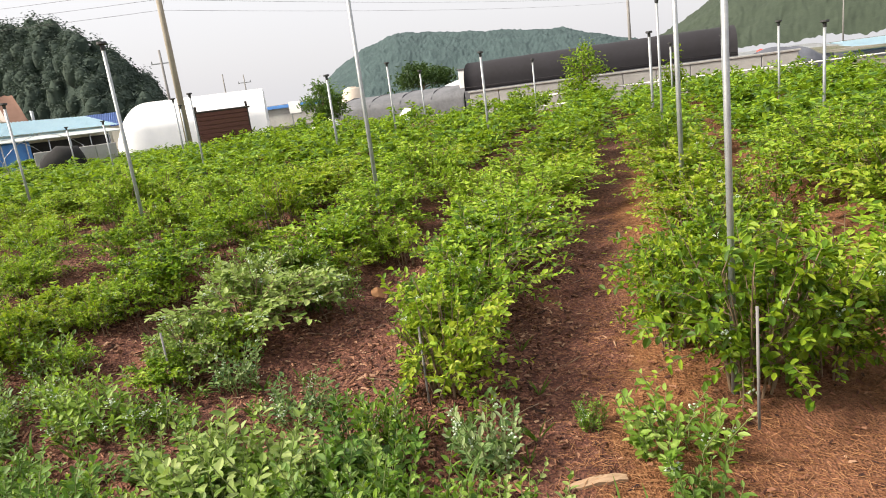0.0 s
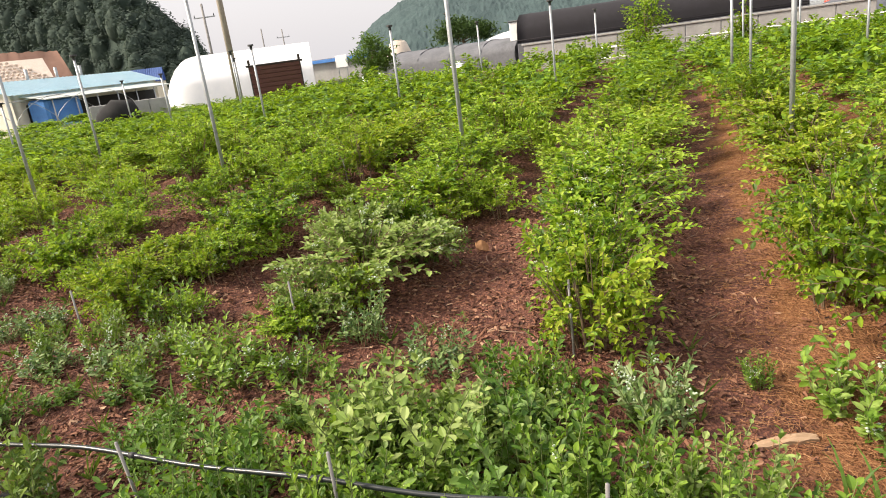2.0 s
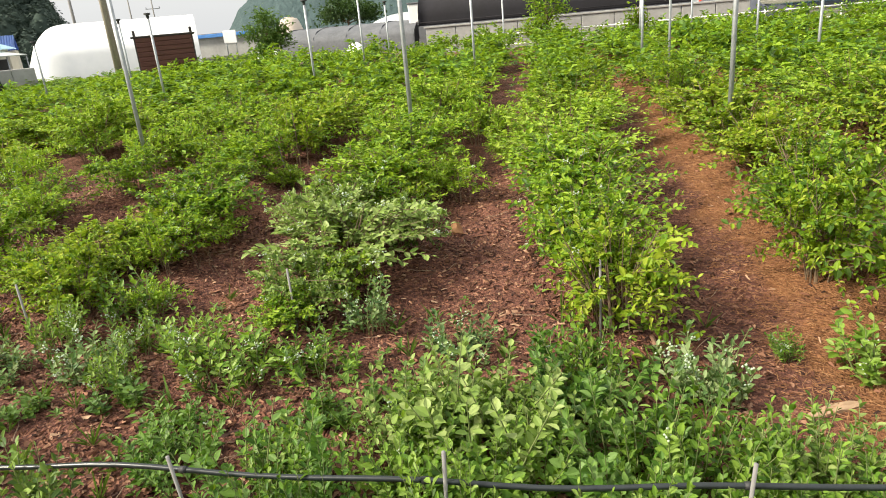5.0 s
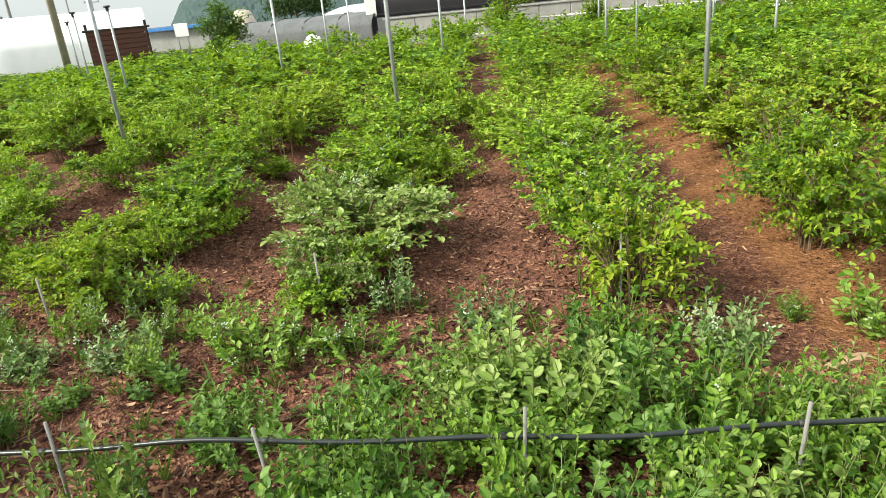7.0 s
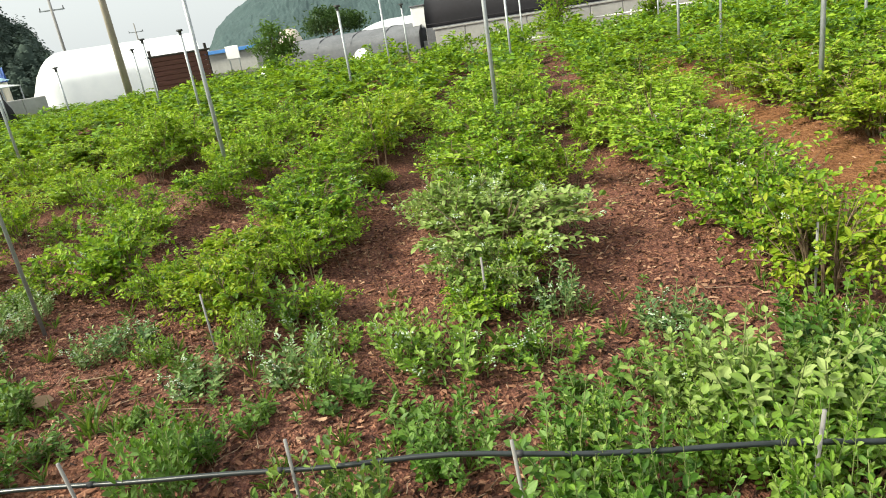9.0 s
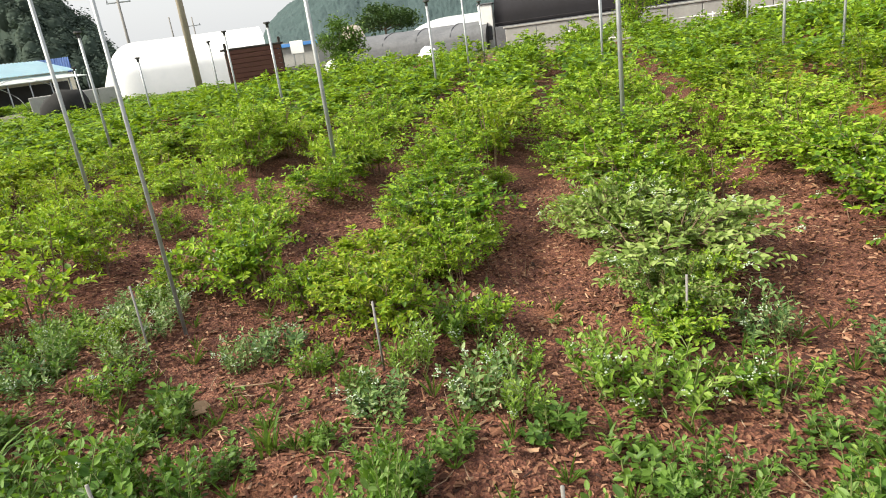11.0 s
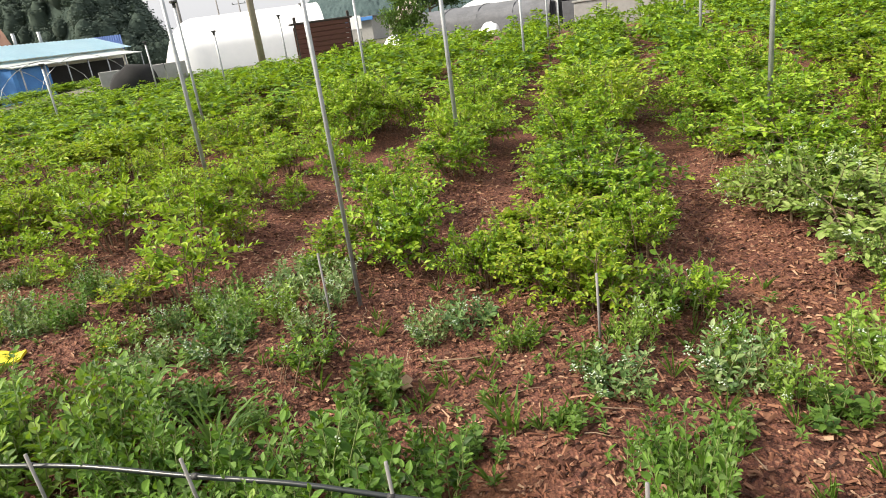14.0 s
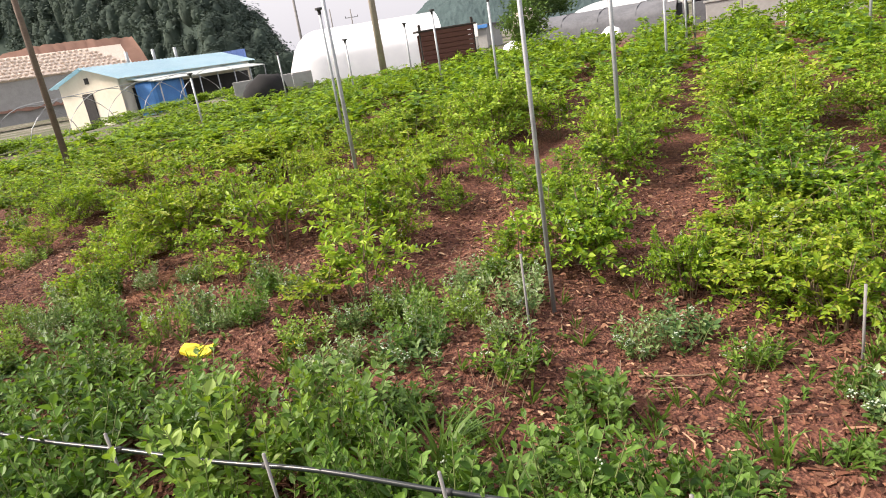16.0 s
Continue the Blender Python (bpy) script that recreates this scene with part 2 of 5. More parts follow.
def ground_material():
    m, nt, b = material("mulched_soil", 0.92, spec=0.25)
    tc = nt.nodes.new("ShaderNodeTexCoord")
    vor = nt.nodes.new("ShaderNodeTexVoronoi")
    vor.inputs["Scale"].default_value = 72.0
    warp = nt.nodes.new("ShaderNodeMixRGB")
    warp.inputs[0].default_value = 0.06
    wn = nt.nodes.new("ShaderNodeTexNoise")
    wn.inputs["Scale"].default_value = 9.0
    nt.links.new(tc.outputs["Object"], warp.inputs[1])
    nt.links.new(wn.outputs["Color"], warp.inputs[2])
    nt.links.new(warp.outputs[0], vor.inputs["Vector"])
    sep = nt.nodes.new("ShaderNodeSeparateColor")
    nt.links.new(vor.outputs["Color"], sep.inputs[0])
    bark = ramp(nt, sep.outputs[0], [(0.0, (0.024, 0.010, 0.008)), (0.4, (0.090, 0.034, 0.024)), (0.75, (0.18, 0.074, 0.045)), (1.0, (0.30, 0.15, 0.095))])
    bark = mixed(nt, 0.4, bark, ramp(nt, noise_of(nt, 1.1, 6), [(0.3, (0.040, 0.016, 0.012)), (0.7, (0.20, 0.085, 0.060))]))
    # dry straw-coloured shavings in patches along the beds
    straw = ramp(nt, noise_of(nt, 60, 4, stretch=(1, 0.25, 1)), [(0.3, (0.12, 0.048, 0.02)), (0.7, (0.30, 0.14, 0.058))])
    patch = ramp(nt, noise_of(nt, 0.55, 3), [(0.60, (0, 0, 0)), (0.72, (0.7, 0.7, 0.7))])
    col = mixed(nt, patch, bark, straw)
    # the trodden path is strewn with straw: a band across the rows' direction
    rot = nt.nodes.new("ShaderNodeMapping")
    rot.inputs["Rotation"].default_value = (0, 0, ROW)
    nt.links.new(tc.outputs["Object"], rot.inputs[0])
    sx = nt.nodes.new("ShaderNodeSeparateXYZ")
    nt.links.new(rot.outputs[0], sx.inputs[0])
    wob = nt.nodes.new("ShaderNodeMath")
    wob.operation = "MULTIPLY_ADD"
    nt.links.new(noise_of(nt, 1.6, 4), wob.inputs[0])
    wob.inputs[1].default_value = 0.9
    nt.links.new(sx.outputs[0], wob.inputs[2])
    band = ramp(nt, wob.outputs[0], [(0.42, (0, 0, 0)), (0.56, (0.8, 0.8, 0.8)), (0.95, (0.85, 0.85, 0.85)), (1.0, (0.45, 0.45, 0.45))])
    col = mixed(nt, band, col, straw)
    # beyond the field: grass and dust
    xyz = nt.nodes.new("ShaderNodeVectorMath")
    xyz.operation = "LENGTH"
    nt.links.new(tc.outputs["Object"], xyz.inputs[0])
    mr = nt.nodes.new("ShaderNodeMapRange")
    mr.inputs[1].default_value, mr.inputs[2].default_value = 23.0, 27.0
    nt.links.new(xyz.outputs["Value"], mr.inputs[0])
    grass = ramp(nt, noise_of(nt, 0.25, 6), [(0.35, (0.06, 0.085, 0.035)), (0.5, (0.12, 0.115, 0.08)), (0.68, (0.24, 0.22, 0.19))])
    nt.links.new(mixed(nt, mr.outputs[0], col, grass), b.inputs["Base Color"])
    bump(nt, b, mixed(nt, 0.5, vor.outputs["Distance"], noise_of(nt, 26, 6, 0.7)), 0.9, 0.03)
    return m


M_CHIP, M_STRAW, M_GROUND = chip_material(), straw_material(), ground_material()


# ---------------------------------------------------------------- builders
def mesh_from(name, verts, faces, mat, smooth_shade=False):
    me = bpy.data.meshes.new(name)
    me.from_pydata([tuple(v) for v in verts], [], faces)
    me.materials.append(mat)
    if smooth_shade:
        me.polygons.foreach_set("use_smooth", [True] * len(me.polygons))
    me.update()
    return me


def part(name, data, parent, label=""):
    """One mesh object under a thing. data: a bmesh with its material, or a finished mesh."""
    ob = new(name, data)
    ob.parent = parent
    if label:
        ob["label"] = label
    return ob


def finish(name, bm, mat, smooth_shade=False):
    me = bpy.data.meshes.new(name)
    bm.to_mesh(me)
    bm.free()
    me.materials.append(mat)
    if smooth_shade:
        me.polygons.foreach_set("use_smooth", [True] * len(me.polygons))
    return me


def block(bm, size, at=(0, 0, 0), turn=None, bevel=0.0):
    """A box with worn edges added to bm."""
    got = bmesh.ops.create_cube(bm, size=1.0)["verts"]
    m = Matrix.Translation(at) @ (turn or Matrix()) @ Matrix.Diagonal((*size, 1))
    bmesh.ops.transform(bm, matrix=m, verts=got)
    if bevel:
        edges = list({e for v in got for e in v.link_edges})
        bmesh.ops.bevel(bm, geom=edges, offset=bevel, segments=1, affect="EDGES")
    return bm


def box_mesh(name, size, mat, at=(0, 0, 0), turn=None, bevel=0.01):
    return finish(name, block(bmesh.new(), size, at, turn, bevel), mat)


def tube(verts, faces, points, radii, sides=6, cap=True):
    """A tapering tube along points, added to lists of verts and faces."""
    first = len(verts)
    n = len(points)
    for i, p in enumerate(points):
        a, b = points[max(i - 1, 0)], points[min(i + 1, n - 1)]
        d = (Vector(b) - Vector(a)).normalized()
        u = d.orthogonal().normalized()
        v = d.cross(u)
        for k in range(sides):
            t = 2 * math.pi * k / sides
            verts.append(Vector(p) + radii[i] * (math.cos(t) * u + math.sin(t) * v))
    for i in range(n - 1):
        for k in range(sides):
            a, b = first + i * sides + k, first + i * sides + (k + 1) % sides
            faces.append((a, b, b + sides, a + sides))
    if cap:
        faces.append(tuple(first + k for k in reversed(range(sides))))
        faces.append(tuple(first + (n - 1) * sides + k for k in range(sides)))


def tube_mesh(name, points, radii, mat, sides=8):
    v, f = [], []
    tube(v, f, points, radii, sides)
    return mesh_from(name, v, f, mat, True)


def thing(name, at, label, category, turn=0.0, group="", kind=""):
    ob = new(name)
    ob.empty_display_size = 0.1
    ob.matrix_basis = pose(*at, 0, 0, turn)
    return tagged(ob, label, category, group, kind)


# ---------------------------------------------------------------- ground
def build_ground():
    def steps(lo, hi, fine, reach):
        mid = list(np.arange(lo, hi + 1e-6, fine))
        out, d = [], fine
        v = hi
        while v < reach:
            d *= 1.35
            v += d
            out.append(v)
        left, d, v = [], fine, lo
        while v > -reach:
            d *= 1.35
            v -= d
            left.append(v)
        return left[::-1] + mid + out

    xs, ys = steps(-13.0, 5.0, 0.08, 2600), steps(1.6, 11.0, 0.08, 2600)
    verts = [(x, y, terrain(x, y)) for y in ys for x in xs]
    w = len(xs)
    faces = [(j * w + i, j * w + i + 1, (j + 1) * w + i + 1, (j + 1) * w + i) for j in range(len(ys) - 1) for i in range(w - 1)]
    ob = new("ground", mesh_from("ground", verts, faces, M_GROUND, True))
    tagged(ob, "reddish brown bark mulch over gently rising ridged field soil", "ground", kind="structure")


build_ground()


# ---------------------------------------------------------------- bushes
def leaf(verts, faces, base, way, up, length, width, fold=0.25, fine=False):
    """One blade folded along the midrib; fine: an oval outline with a bowed tip."""
    side = way.cross(up)
    if side.length < 1e-4:
        side = way.orthogonal()
    side.normalize()
    nrm = side.cross(way).normalized()
    n = len(verts)
    lift, half = nrm * width * fold, side * width * 0.5
    tip = base + way * length - nrm * 0.12 * length
    if not fine:
        verts += [base, base + way * length * 0.5 + half + lift, tip, base + way * length * 0.5 - half + lift]
        faces += [(n, n + 1, n + 2), (n, n + 2, n + 3)]
        return
    m1 = base + way * length * 0.2 + lift * 0.7
    m2 = base + way * length * 0.5 + lift
    m3 = base + way * length * 0.8 + lift * 0.7 - nrm * 0.05 * length
    verts += [base, m1 + half * 0.72, m2 + half, m3 + half * 0.66, tip, m3 - half * 0.66, m2 - half, m1 - half * 0.72]
    faces += [(n, n + 1, n + 2, n + 3, n + 4), (n, n + 4, n + 5, n + 6, n + 7)]


def berry_cluster(verts, faces, rng, c):
    """A handful of small round berries hanging together."""
    for _ in range(rng.randint(6, 11)):
        p = c + Vector((rng.gauss(0, 0.011), rng.gauss(0, 0.011), rng.gauss(0, 0.009)))
        rad, n = rng.uniform(0.0042, 0.0066), len(verts)
        for d in OCTA:
            verts.append(p + d * rad)
        faces += [tuple(n + i for i in f) for f in OCTF]


def shoot_meshes(seed, width, height, shoots, each, size, mat, berries=0, slim=0.58, rise=0.8):
    """A young bush: separate upright green shoots from the ground, with broad leaves set alternately up each one."""
    rng = random.Random(seed)
    sv, sf, lv, lf, bv, bf = [], [], [], [], [], []
    tops = []
    for k in range(shoots):
        a, q = rng.uniform(0, 6.28), math.sqrt(rng.random()) * 0.36 * width
        foot = Vector((math.cos(a) * q * 0.7, math.sin(a) * q * 0.7, -0.03))
        tall = height * rng.uniform(0.5, 1.08) * (1.0 - 0.35 * q / (0.5 * width))
        a2 = a + rng.uniform(-0.9, 0.9)
        out = (0.25 * q / (0.36 * width) + rng.uniform(0.02, 0.22)) * tall
        tip = foot + Vector((math.cos(a2) * out, math.sin(a2) * out, tall))
        mid = foot.lerp(tip, 0.5) + Vector((rng.gauss(0, 0.02), rng.gauss(0, 0.02), 0.03 * tall))
        tube(sv, sf, [foot, mid, tip], [0.0032, 0.0024, 0.0012], 4, False)
        axis = (tip - mid).normalized()
        u = axis.orthogonal().normalized()
        v = axis.cross(u)
        turn, young = rng.uniform(0, 6.28), rng.uniform(0.75, 1.15)
        for j in range(each):
            t = 0.2 + 0.8 * (j + rng.random() * 0.7) / each
            p = foot.lerp(mid, t * 2) if t < 0.5 else mid.lerp(tip, t * 2 - 1)
            turn += 2.5 + rng.uniform(-0.5, 0.5)
            outw = math.cos(turn) * u + math.sin(turn) * v
            up = rise * rng.uniform(0.5, 1.25) + (0.7 if t > 0.88 else 0.0)
            way = (outw + axis * up + Vector((rng.gauss(0, 0.12), rng.gauss(0, 0.12), rng.gauss(0, 0.12)))).normalized()
            ln = size * young * rng.uniform(0.7, 1.12) * (0.7 if t > 0.92 else 0.85 if t < 0.35 else 1.0)
            face = axis * 0.9 - outw * 0.15 + Vector((rng.gauss(0, 0.3), rng.gauss(0, 0.3), rng.gauss(0.2, 0.2)))
            leaf(lv, lf, p + outw * 0.004, way, face, ln, ln * slim * rng.uniform(0.85, 1.15), rng.uniform(0.02, 0.2), True)
        tops.append((mid, tip))
    for _ in range(berries):
        mid, tip = rng.choice(tops)
        berry_cluster(bv, bf, rng, mid.lerp(tip, rng.uniform(0.2, 0.9)) + Vector((rng.uniform(-.015, .015), rng.uniform(-.015, .015), 0.0)))
    stems = mesh_from("stem_stool", sv, sf, M_SHOOT, True)
    leafage = mesh_from("foliage", lv, lf, mat)
    fruit = mesh_from("fruit", bv, bf, M_BERRY, True) if bv else None
    return stems, leafage, fruit


def bush_meshes(seed, width, height, shoots, leaves, size, mat, berries=0, open_base=0.12, slim=0.48, upright=0.6, fine=True, loose=0.28, crown=0.68):
    """A bush of arching sprays from one stool: stems, leaves in ranks along the sprays, and clusters of berries.
    upright: 0 for sprays that spread in flat layers, 1 and more for shoots that stand up."""
    rng = random.Random(seed)
    sv, sf, lv, lf, bv, bf = [], [], [], [], [], []
    main = []
    count = max(5, shoots // 9)
    for k in range(count):
        a = 2 * math.pi * k / count + rng.uniform(-0.4, 0.4)
        out = rng.uniform(0.2, 0.7) * width * 0.5
        top = Vector((math.cos(a) * out, math.sin(a) * out, height * rng.uniform(0.45, 0.75)))
        foot = Vector((math.cos(a) * 0.08 * width, math.sin(a) * 0.08 * width, -0.04))
        mid = foot.lerp(top, 0.5) + Vector((-math.cos(a) * 0.1 * out, -math.sin(a) * 0.1 * out, 0.06 * height))
        tube(sv, sf, [foot, mid, top], [0.0068, 0.0045, 0.0012], 5, False)
        main.append((foot, mid, top))
    # the crown is made of several rounded heads of unequal size, with gaps between them
    heads = []
    spread = rng.randint(6, 9)
    for k in range(spread):
        a = 2 * math.pi * k / spread + rng.uniform(-0.5, 0.5)
        q = rng.uniform(0.0, 0.2) if k == 0 else rng.uniform(0.38, 0.74)
        heads.append((math.cos(a) * q * width * 0.5, math.sin(a) * q * width * 0.5, rng.uniform(0.15, 0.30) * width, height * rng.uniform(0.96 - loose, 1.0) * (1.0 - 0.3 * q)))
    flat = max(0.0, min(1.0, 1.0 - upright))
    tips = []
    for k in range(shoots):
        hx, hy, hr, hz = heads[k % len(heads)]
        a = rng.uniform(0, 2 * math.pi)
        q = math.sqrt(rng.random())
        dome = math.sqrt(max(0.0, 1 - 0.85 * q * q))
        if rng.random() < crown:
            tip = Vector((hx + math.cos(a) * q * hr, hy + math.sin(a) * q * hr, hz * (0.42 + 0.58 * dome) * rng.uniform(0.93 - 0.4 * loose, 1.03)))
        else:
            q = rng.uniform(0.75, 1.2)
            tip = Vector((hx + math.cos(a) * q * hr, hy + math.sin(a) * q * hr, height * rng.uniform(open_base, 0.62)))
        if rng.random() < 0.08 + 0.3 * max(0.0, loose - 0.28):
            tip.z += height * rng.uniform(0.05, 0.2)
        foot, mid, top = min(main, key=lambda m: (m[2] - tip).length + rng.uniform(0, 0.12))
        start = mid.lerp(top, rng.uniform(0, 1))
        if start.z > tip.z - 0.03 * height:
            start = foot.lerp(mid, rng.uniform(0.4, 1))
        reach = Vector((tip.x - start.x, tip.y - start.y, 0))
        bend = start.lerp(tip, 0.55) + reach * (0.10 - 0.16 * flat) + Vector((0, 0, 0.07 * height * flat))
        if fine or k % 2:
            tube(sv, sf, [start, bend, tip] if fine else [start, tip], ([0.003, 0.0022, 0.001] if fine else [0.0028, 0.001]), 3, False)
        tips.append((start, bend, tip))
    each = max(3, leaves // shoots)
    for start, bend, tip in tips:
        a = rng.uniform(0, 6.28)
        axis = (tip - bend).normalized()
        u = axis.cross(Vector((0, 0, 1)))
        u = u.normalized() if u.length > 0.15 else Vector((math.cos(a), math.sin(a), 0))
        v = axis.cross(u)
        young = rng.uniform(0.8, 1.15)
        for j in range(each):
            t = 0.22 + 0.78 * (j + rng.random()) / each
            p = start.lerp(bend, t / 0.55) if t < 0.55 else bend.lerp(tip, (t - 0.55) / 0.45)
            a += 2.4 + rng.uniform(-0.4, 0.4)
            if rng.random() < 0.75 * flat + 0.1:
                outw = u * (1 if j % 2 else -1) + v * rng.uniform(-0.35, 0.35)
            else:
                outw = math.cos(a) * u + math.sin(a) * v
            lean = rng.uniform(0.25, 0.8) + (0.5 if t > 0.9 else 0.0) + 0.8 * max(0.0, upright - 0.55)
            way = outw + axis * lean
            way.z = way.z * (1.0 - 0.4 * flat) + rng.gauss(0.04, 0.26)
            way.normalize()
            tilt = 0.25 + 0.35 * flat
            ln = size * young * rng.uniform(0.6, 1.15) * (0.72 if t > 0.93 else 1)
            leaf(lv, lf, p, way, Vector((rng.gauss(0, tilt) + way.x * 0.3, rng.gauss(0, tilt) + way.y * 0.3, 1)), ln, ln * slim * rng.uniform(0.85, 1.15), rng.uniform(0.03, 0.25), fine)
    for k in range(berries):
        start, bend, tip = rng.choice(tips)
        c = bend.lerp(tip, rng.uniform(0.6, 1.0)) + Vector((rng.uniform(-.02, .02), rng.uniform(-.02, .02), rng.uniform(-0.005, 0.02)))
        berry_cluster(bv, bf, rng, c)
    stems = mesh_from("stem_stool", sv, sf, M_STEM, True)
    leafage = mesh_from("foliage", lv, lf, mat)
    fruit = mesh_from("fruit", bv, bf, M_BERRY, True) if bv else None
    return stems, leafage, fruit


def _ball(fine=1):
    bm = bmesh.new()
    bmesh.ops.create_icosphere(bm, subdivisions=fine, radius=1.0)
    v = [x.co.copy() for x in bm.verts]
    f = [tuple(y.index for y in x.verts) for x in bm.faces]
    bm.free()
    return v, f


OCTA = [Vector(p) for p in ((1, 0, 0), (0, 1, 0), (-1, 0, 0), (0, -1, 0), (0, 0, 1), (0, 0, -1))]
OCTF = [(0, 1, 4), (1, 2, 4), (2, 3, 4), (3, 0, 4), (1, 0, 5), (2, 1, 5), (3, 2, 5), (0, 3, 5)]

KINDS = {
    # kind: (name, label, category, base width, base height, list of meshes)
    "Y": ("blueberry_bush", "yellow-green leafy blueberry bush on a bark-mulched bed", "bush", 0.95, 0.75,
          [bush_meshes(10 + i, 0.95, 0.75, 165, 2900, 0.048, M_YELLOW, 6, 0.03, 0.56, 0.5, loose=0.36, crown=0.55) for i in range(3)]),
    "G": ("blueberry_bush", "dense bright green blueberry bush in the planted row", "bush", 1.05, 0.72,
          [bush_meshes(20 + i, 1.05, 0.72, 170, 2900, 0.050, M_GREEN, 8, 0.05, 0.54, 0.5, loose=0.36, crown=0.6) for i in range(4)]),
    "P": ("blueberry_bush", "pale grey-green blueberry bush with clusters of unripe fruit", "bush", 1.0, 0.55,
          [bush_meshes(30 + i, 1.0, 0.55, 160, 2600, 0.045, M_PALE, 26, 0.06, 0.54, 0.8, loose=0.34) for i in range(3)]),
    "B": ("blueberry_bush", "small bluish green blueberry plant with pale unripe fruit", "bush", 0.5, 0.34,
          [shoot_meshes(40 + i, 0.5, 0.34, 30, 14, 0.040, M_BLUE if i % 3 else M_FRONT, 7 + 2 * (i % 3), 0.52, 0.9) for i in range(6)]),
    "W": ("weed_plant", "low bright green broad-leaved weed in the mulch", "weed", 0.36, 0.22,
          [shoot_meshes(50 + i, 0.36, 0.22, 20, 10, 0.044, M_WEED, 0, 0.6, 0.5) for i in range(4)]),
    "F": ("blueberry_bush", "fresh green blueberry bush with upright shoots beside the hose", "bush", 0.62, 0.44,
          [shoot_meshes(60 + i, 0.62, 0.44, 40, 18, 0.043, (M_FRONT, M_DEEP, M_FRONT, M_FRONT, M_PALE, M_DEEP)[i], i % 3, 0.60, 0.8) for i in range(6)]),
    "E": ("blueberry_bush", "deep green young blueberry bush with upright shoots beside the hose", "bush", 0.62, 0.44,
          [shoot_meshes(140 + i, 0.62, 0.44, 36, 16, 0.047, M_FRONT if i == 2 else M_DEEP, i % 2, 0.60, 0.8) for i in range(5)]),
    "M": ("blueberry_bush", "leafy green blueberry bush in the middle of the field", "bush", 1.2, 0.95,
          [bush_meshes(70 + i, 1.2, 0.95, 180, 2900, 0.062, M_GREEN, 0, 0.05, 0.54, 0.5, fine=False, loose=0.4, crown=0.6) for i in range(5)]),
    "L": ("blueberry_bush", "light green blueberry bush in the middle of the field", "bush", 1.2, 0.95,
          [bush_meshes(80 + i, 1.2, 0.95, 180, 2900, 0.062, M_YELLOW, 0, 0.05, 0.54, 0.5, fine=False, loose=0.4, crown=0.6) for i in range(4)]),
    "T": ("blueberry_bush", "sparse twiggy blueberry bush with tall upright shoots", "bush", 0.7, 0.75,
          [bush_meshes(100 + i, 0.7, 0.75, 46, 640, 0.054, M_YELLOW if i == 1 else M_GREEN, 4, 0.34, 0.48, 0.9, loose=0.5) for i in range(3)]),
    "S": ("blueberry_bush", "airy blueberry bush with bare twiggy stems below", "bush", 1.0, 0.85,
          [bush_meshes(120 + i, 1.0, 0.85, 92, 1500, 0.056, M_YELLOW if i % 3 == 1 else M_GREEN, 4, 0.30, 0.54, 0.6, fine=False, loose=0.5, crown=0.66) for i in range(6)]),
    "D": ("blueberry_bush", "far green blueberry bush in a long row", "bush", 1.35, 1.05,
          [bush_meshes(90 + i, 1.35, 1.05, 130, 2300, 0.078, M_GREEN, 0, 0.05, 0.54, 0.5, fine=False, loose=0.4, crown=0.6) for i in range(4)]),
}
plant_rng = random.Random(5)
templates = {}


def plant(kind, s, r, width, height, sink=0.0):
    if kind == "F" and s < -4.6:
        kind = "E"
    name, label, cat, bw, bh, meshes = KINDS[kind]
    i = plant_rng.randrange(len(meshes))
    x, y = place(s, r)
    k, kz = (1.1 if bh > 0.5 else 1.2) * width / bw, (1.22 if bh > 0.5 else 1.16 if bh > 0.4 else 1.02) * height / bh
    kz = min(kz, 1.7)
    m = pose(x, y, terrain(x, y) - sink, plant_rng.uniform(-4, 4), plant_rng.uniform(-4, 4), plant_rng.uniform(0, 360)) @ Matrix.Diagonal((k, k, kz, 1))
    if (kind, i) in templates:
        ob = copy_thing(templates[kind, i], Matrix())
        ob.matrix_basis = m
        return ob
    ob = thing(name, (0, 0, 0), label, cat, group="planted rows" if name == "blueberry_bush" else "weeds")
    ob.matrix_basis = m
    stems, crown, fruit = meshes[i]
    part("stem_stool", stems, ob)
    part("foliage", crown, ob)["kind"] = "stuff"
    if fruit:
        part("fruit", fruit, ob, "pale green-white unripe berries")["kind"] = "stuff"
    templates[kind, i] = ob
    return ob


NEAR_Y = [(0.68, 3.66, 1.0, 0.84), (0.36, 4.15, 0.70, 0.68), (1.1, 4.0, 0.8, 0.7), (0.55, 4.75, 0.95, 0.70), (0.73, 5.5, 1.0, 0.65), (0.75, 6.35, 1.05, 0.62), (0.75, 7.3, 1.2, 0.65), (0.77, 8.4, 1.35, 0.66),
          (-0.85, 3.62, 0.82, 0.64), (-4.20, 3.86, 0.70, 0.50), (-4.48, 4.12, 0.70, 0.45), (-4.60, 4.62, 0.90, 0.42), (-9.68, 5.28, 1.15, 0.72)]
NEAR_P = [(-2.66, 3.88, 0.70, 0.38), (-2.62, 4.5, 1.32, 0.46), (-2.85, 5.05, 0.95, 0.50), (-2.25, 4.95, 0.6, 0.42)]
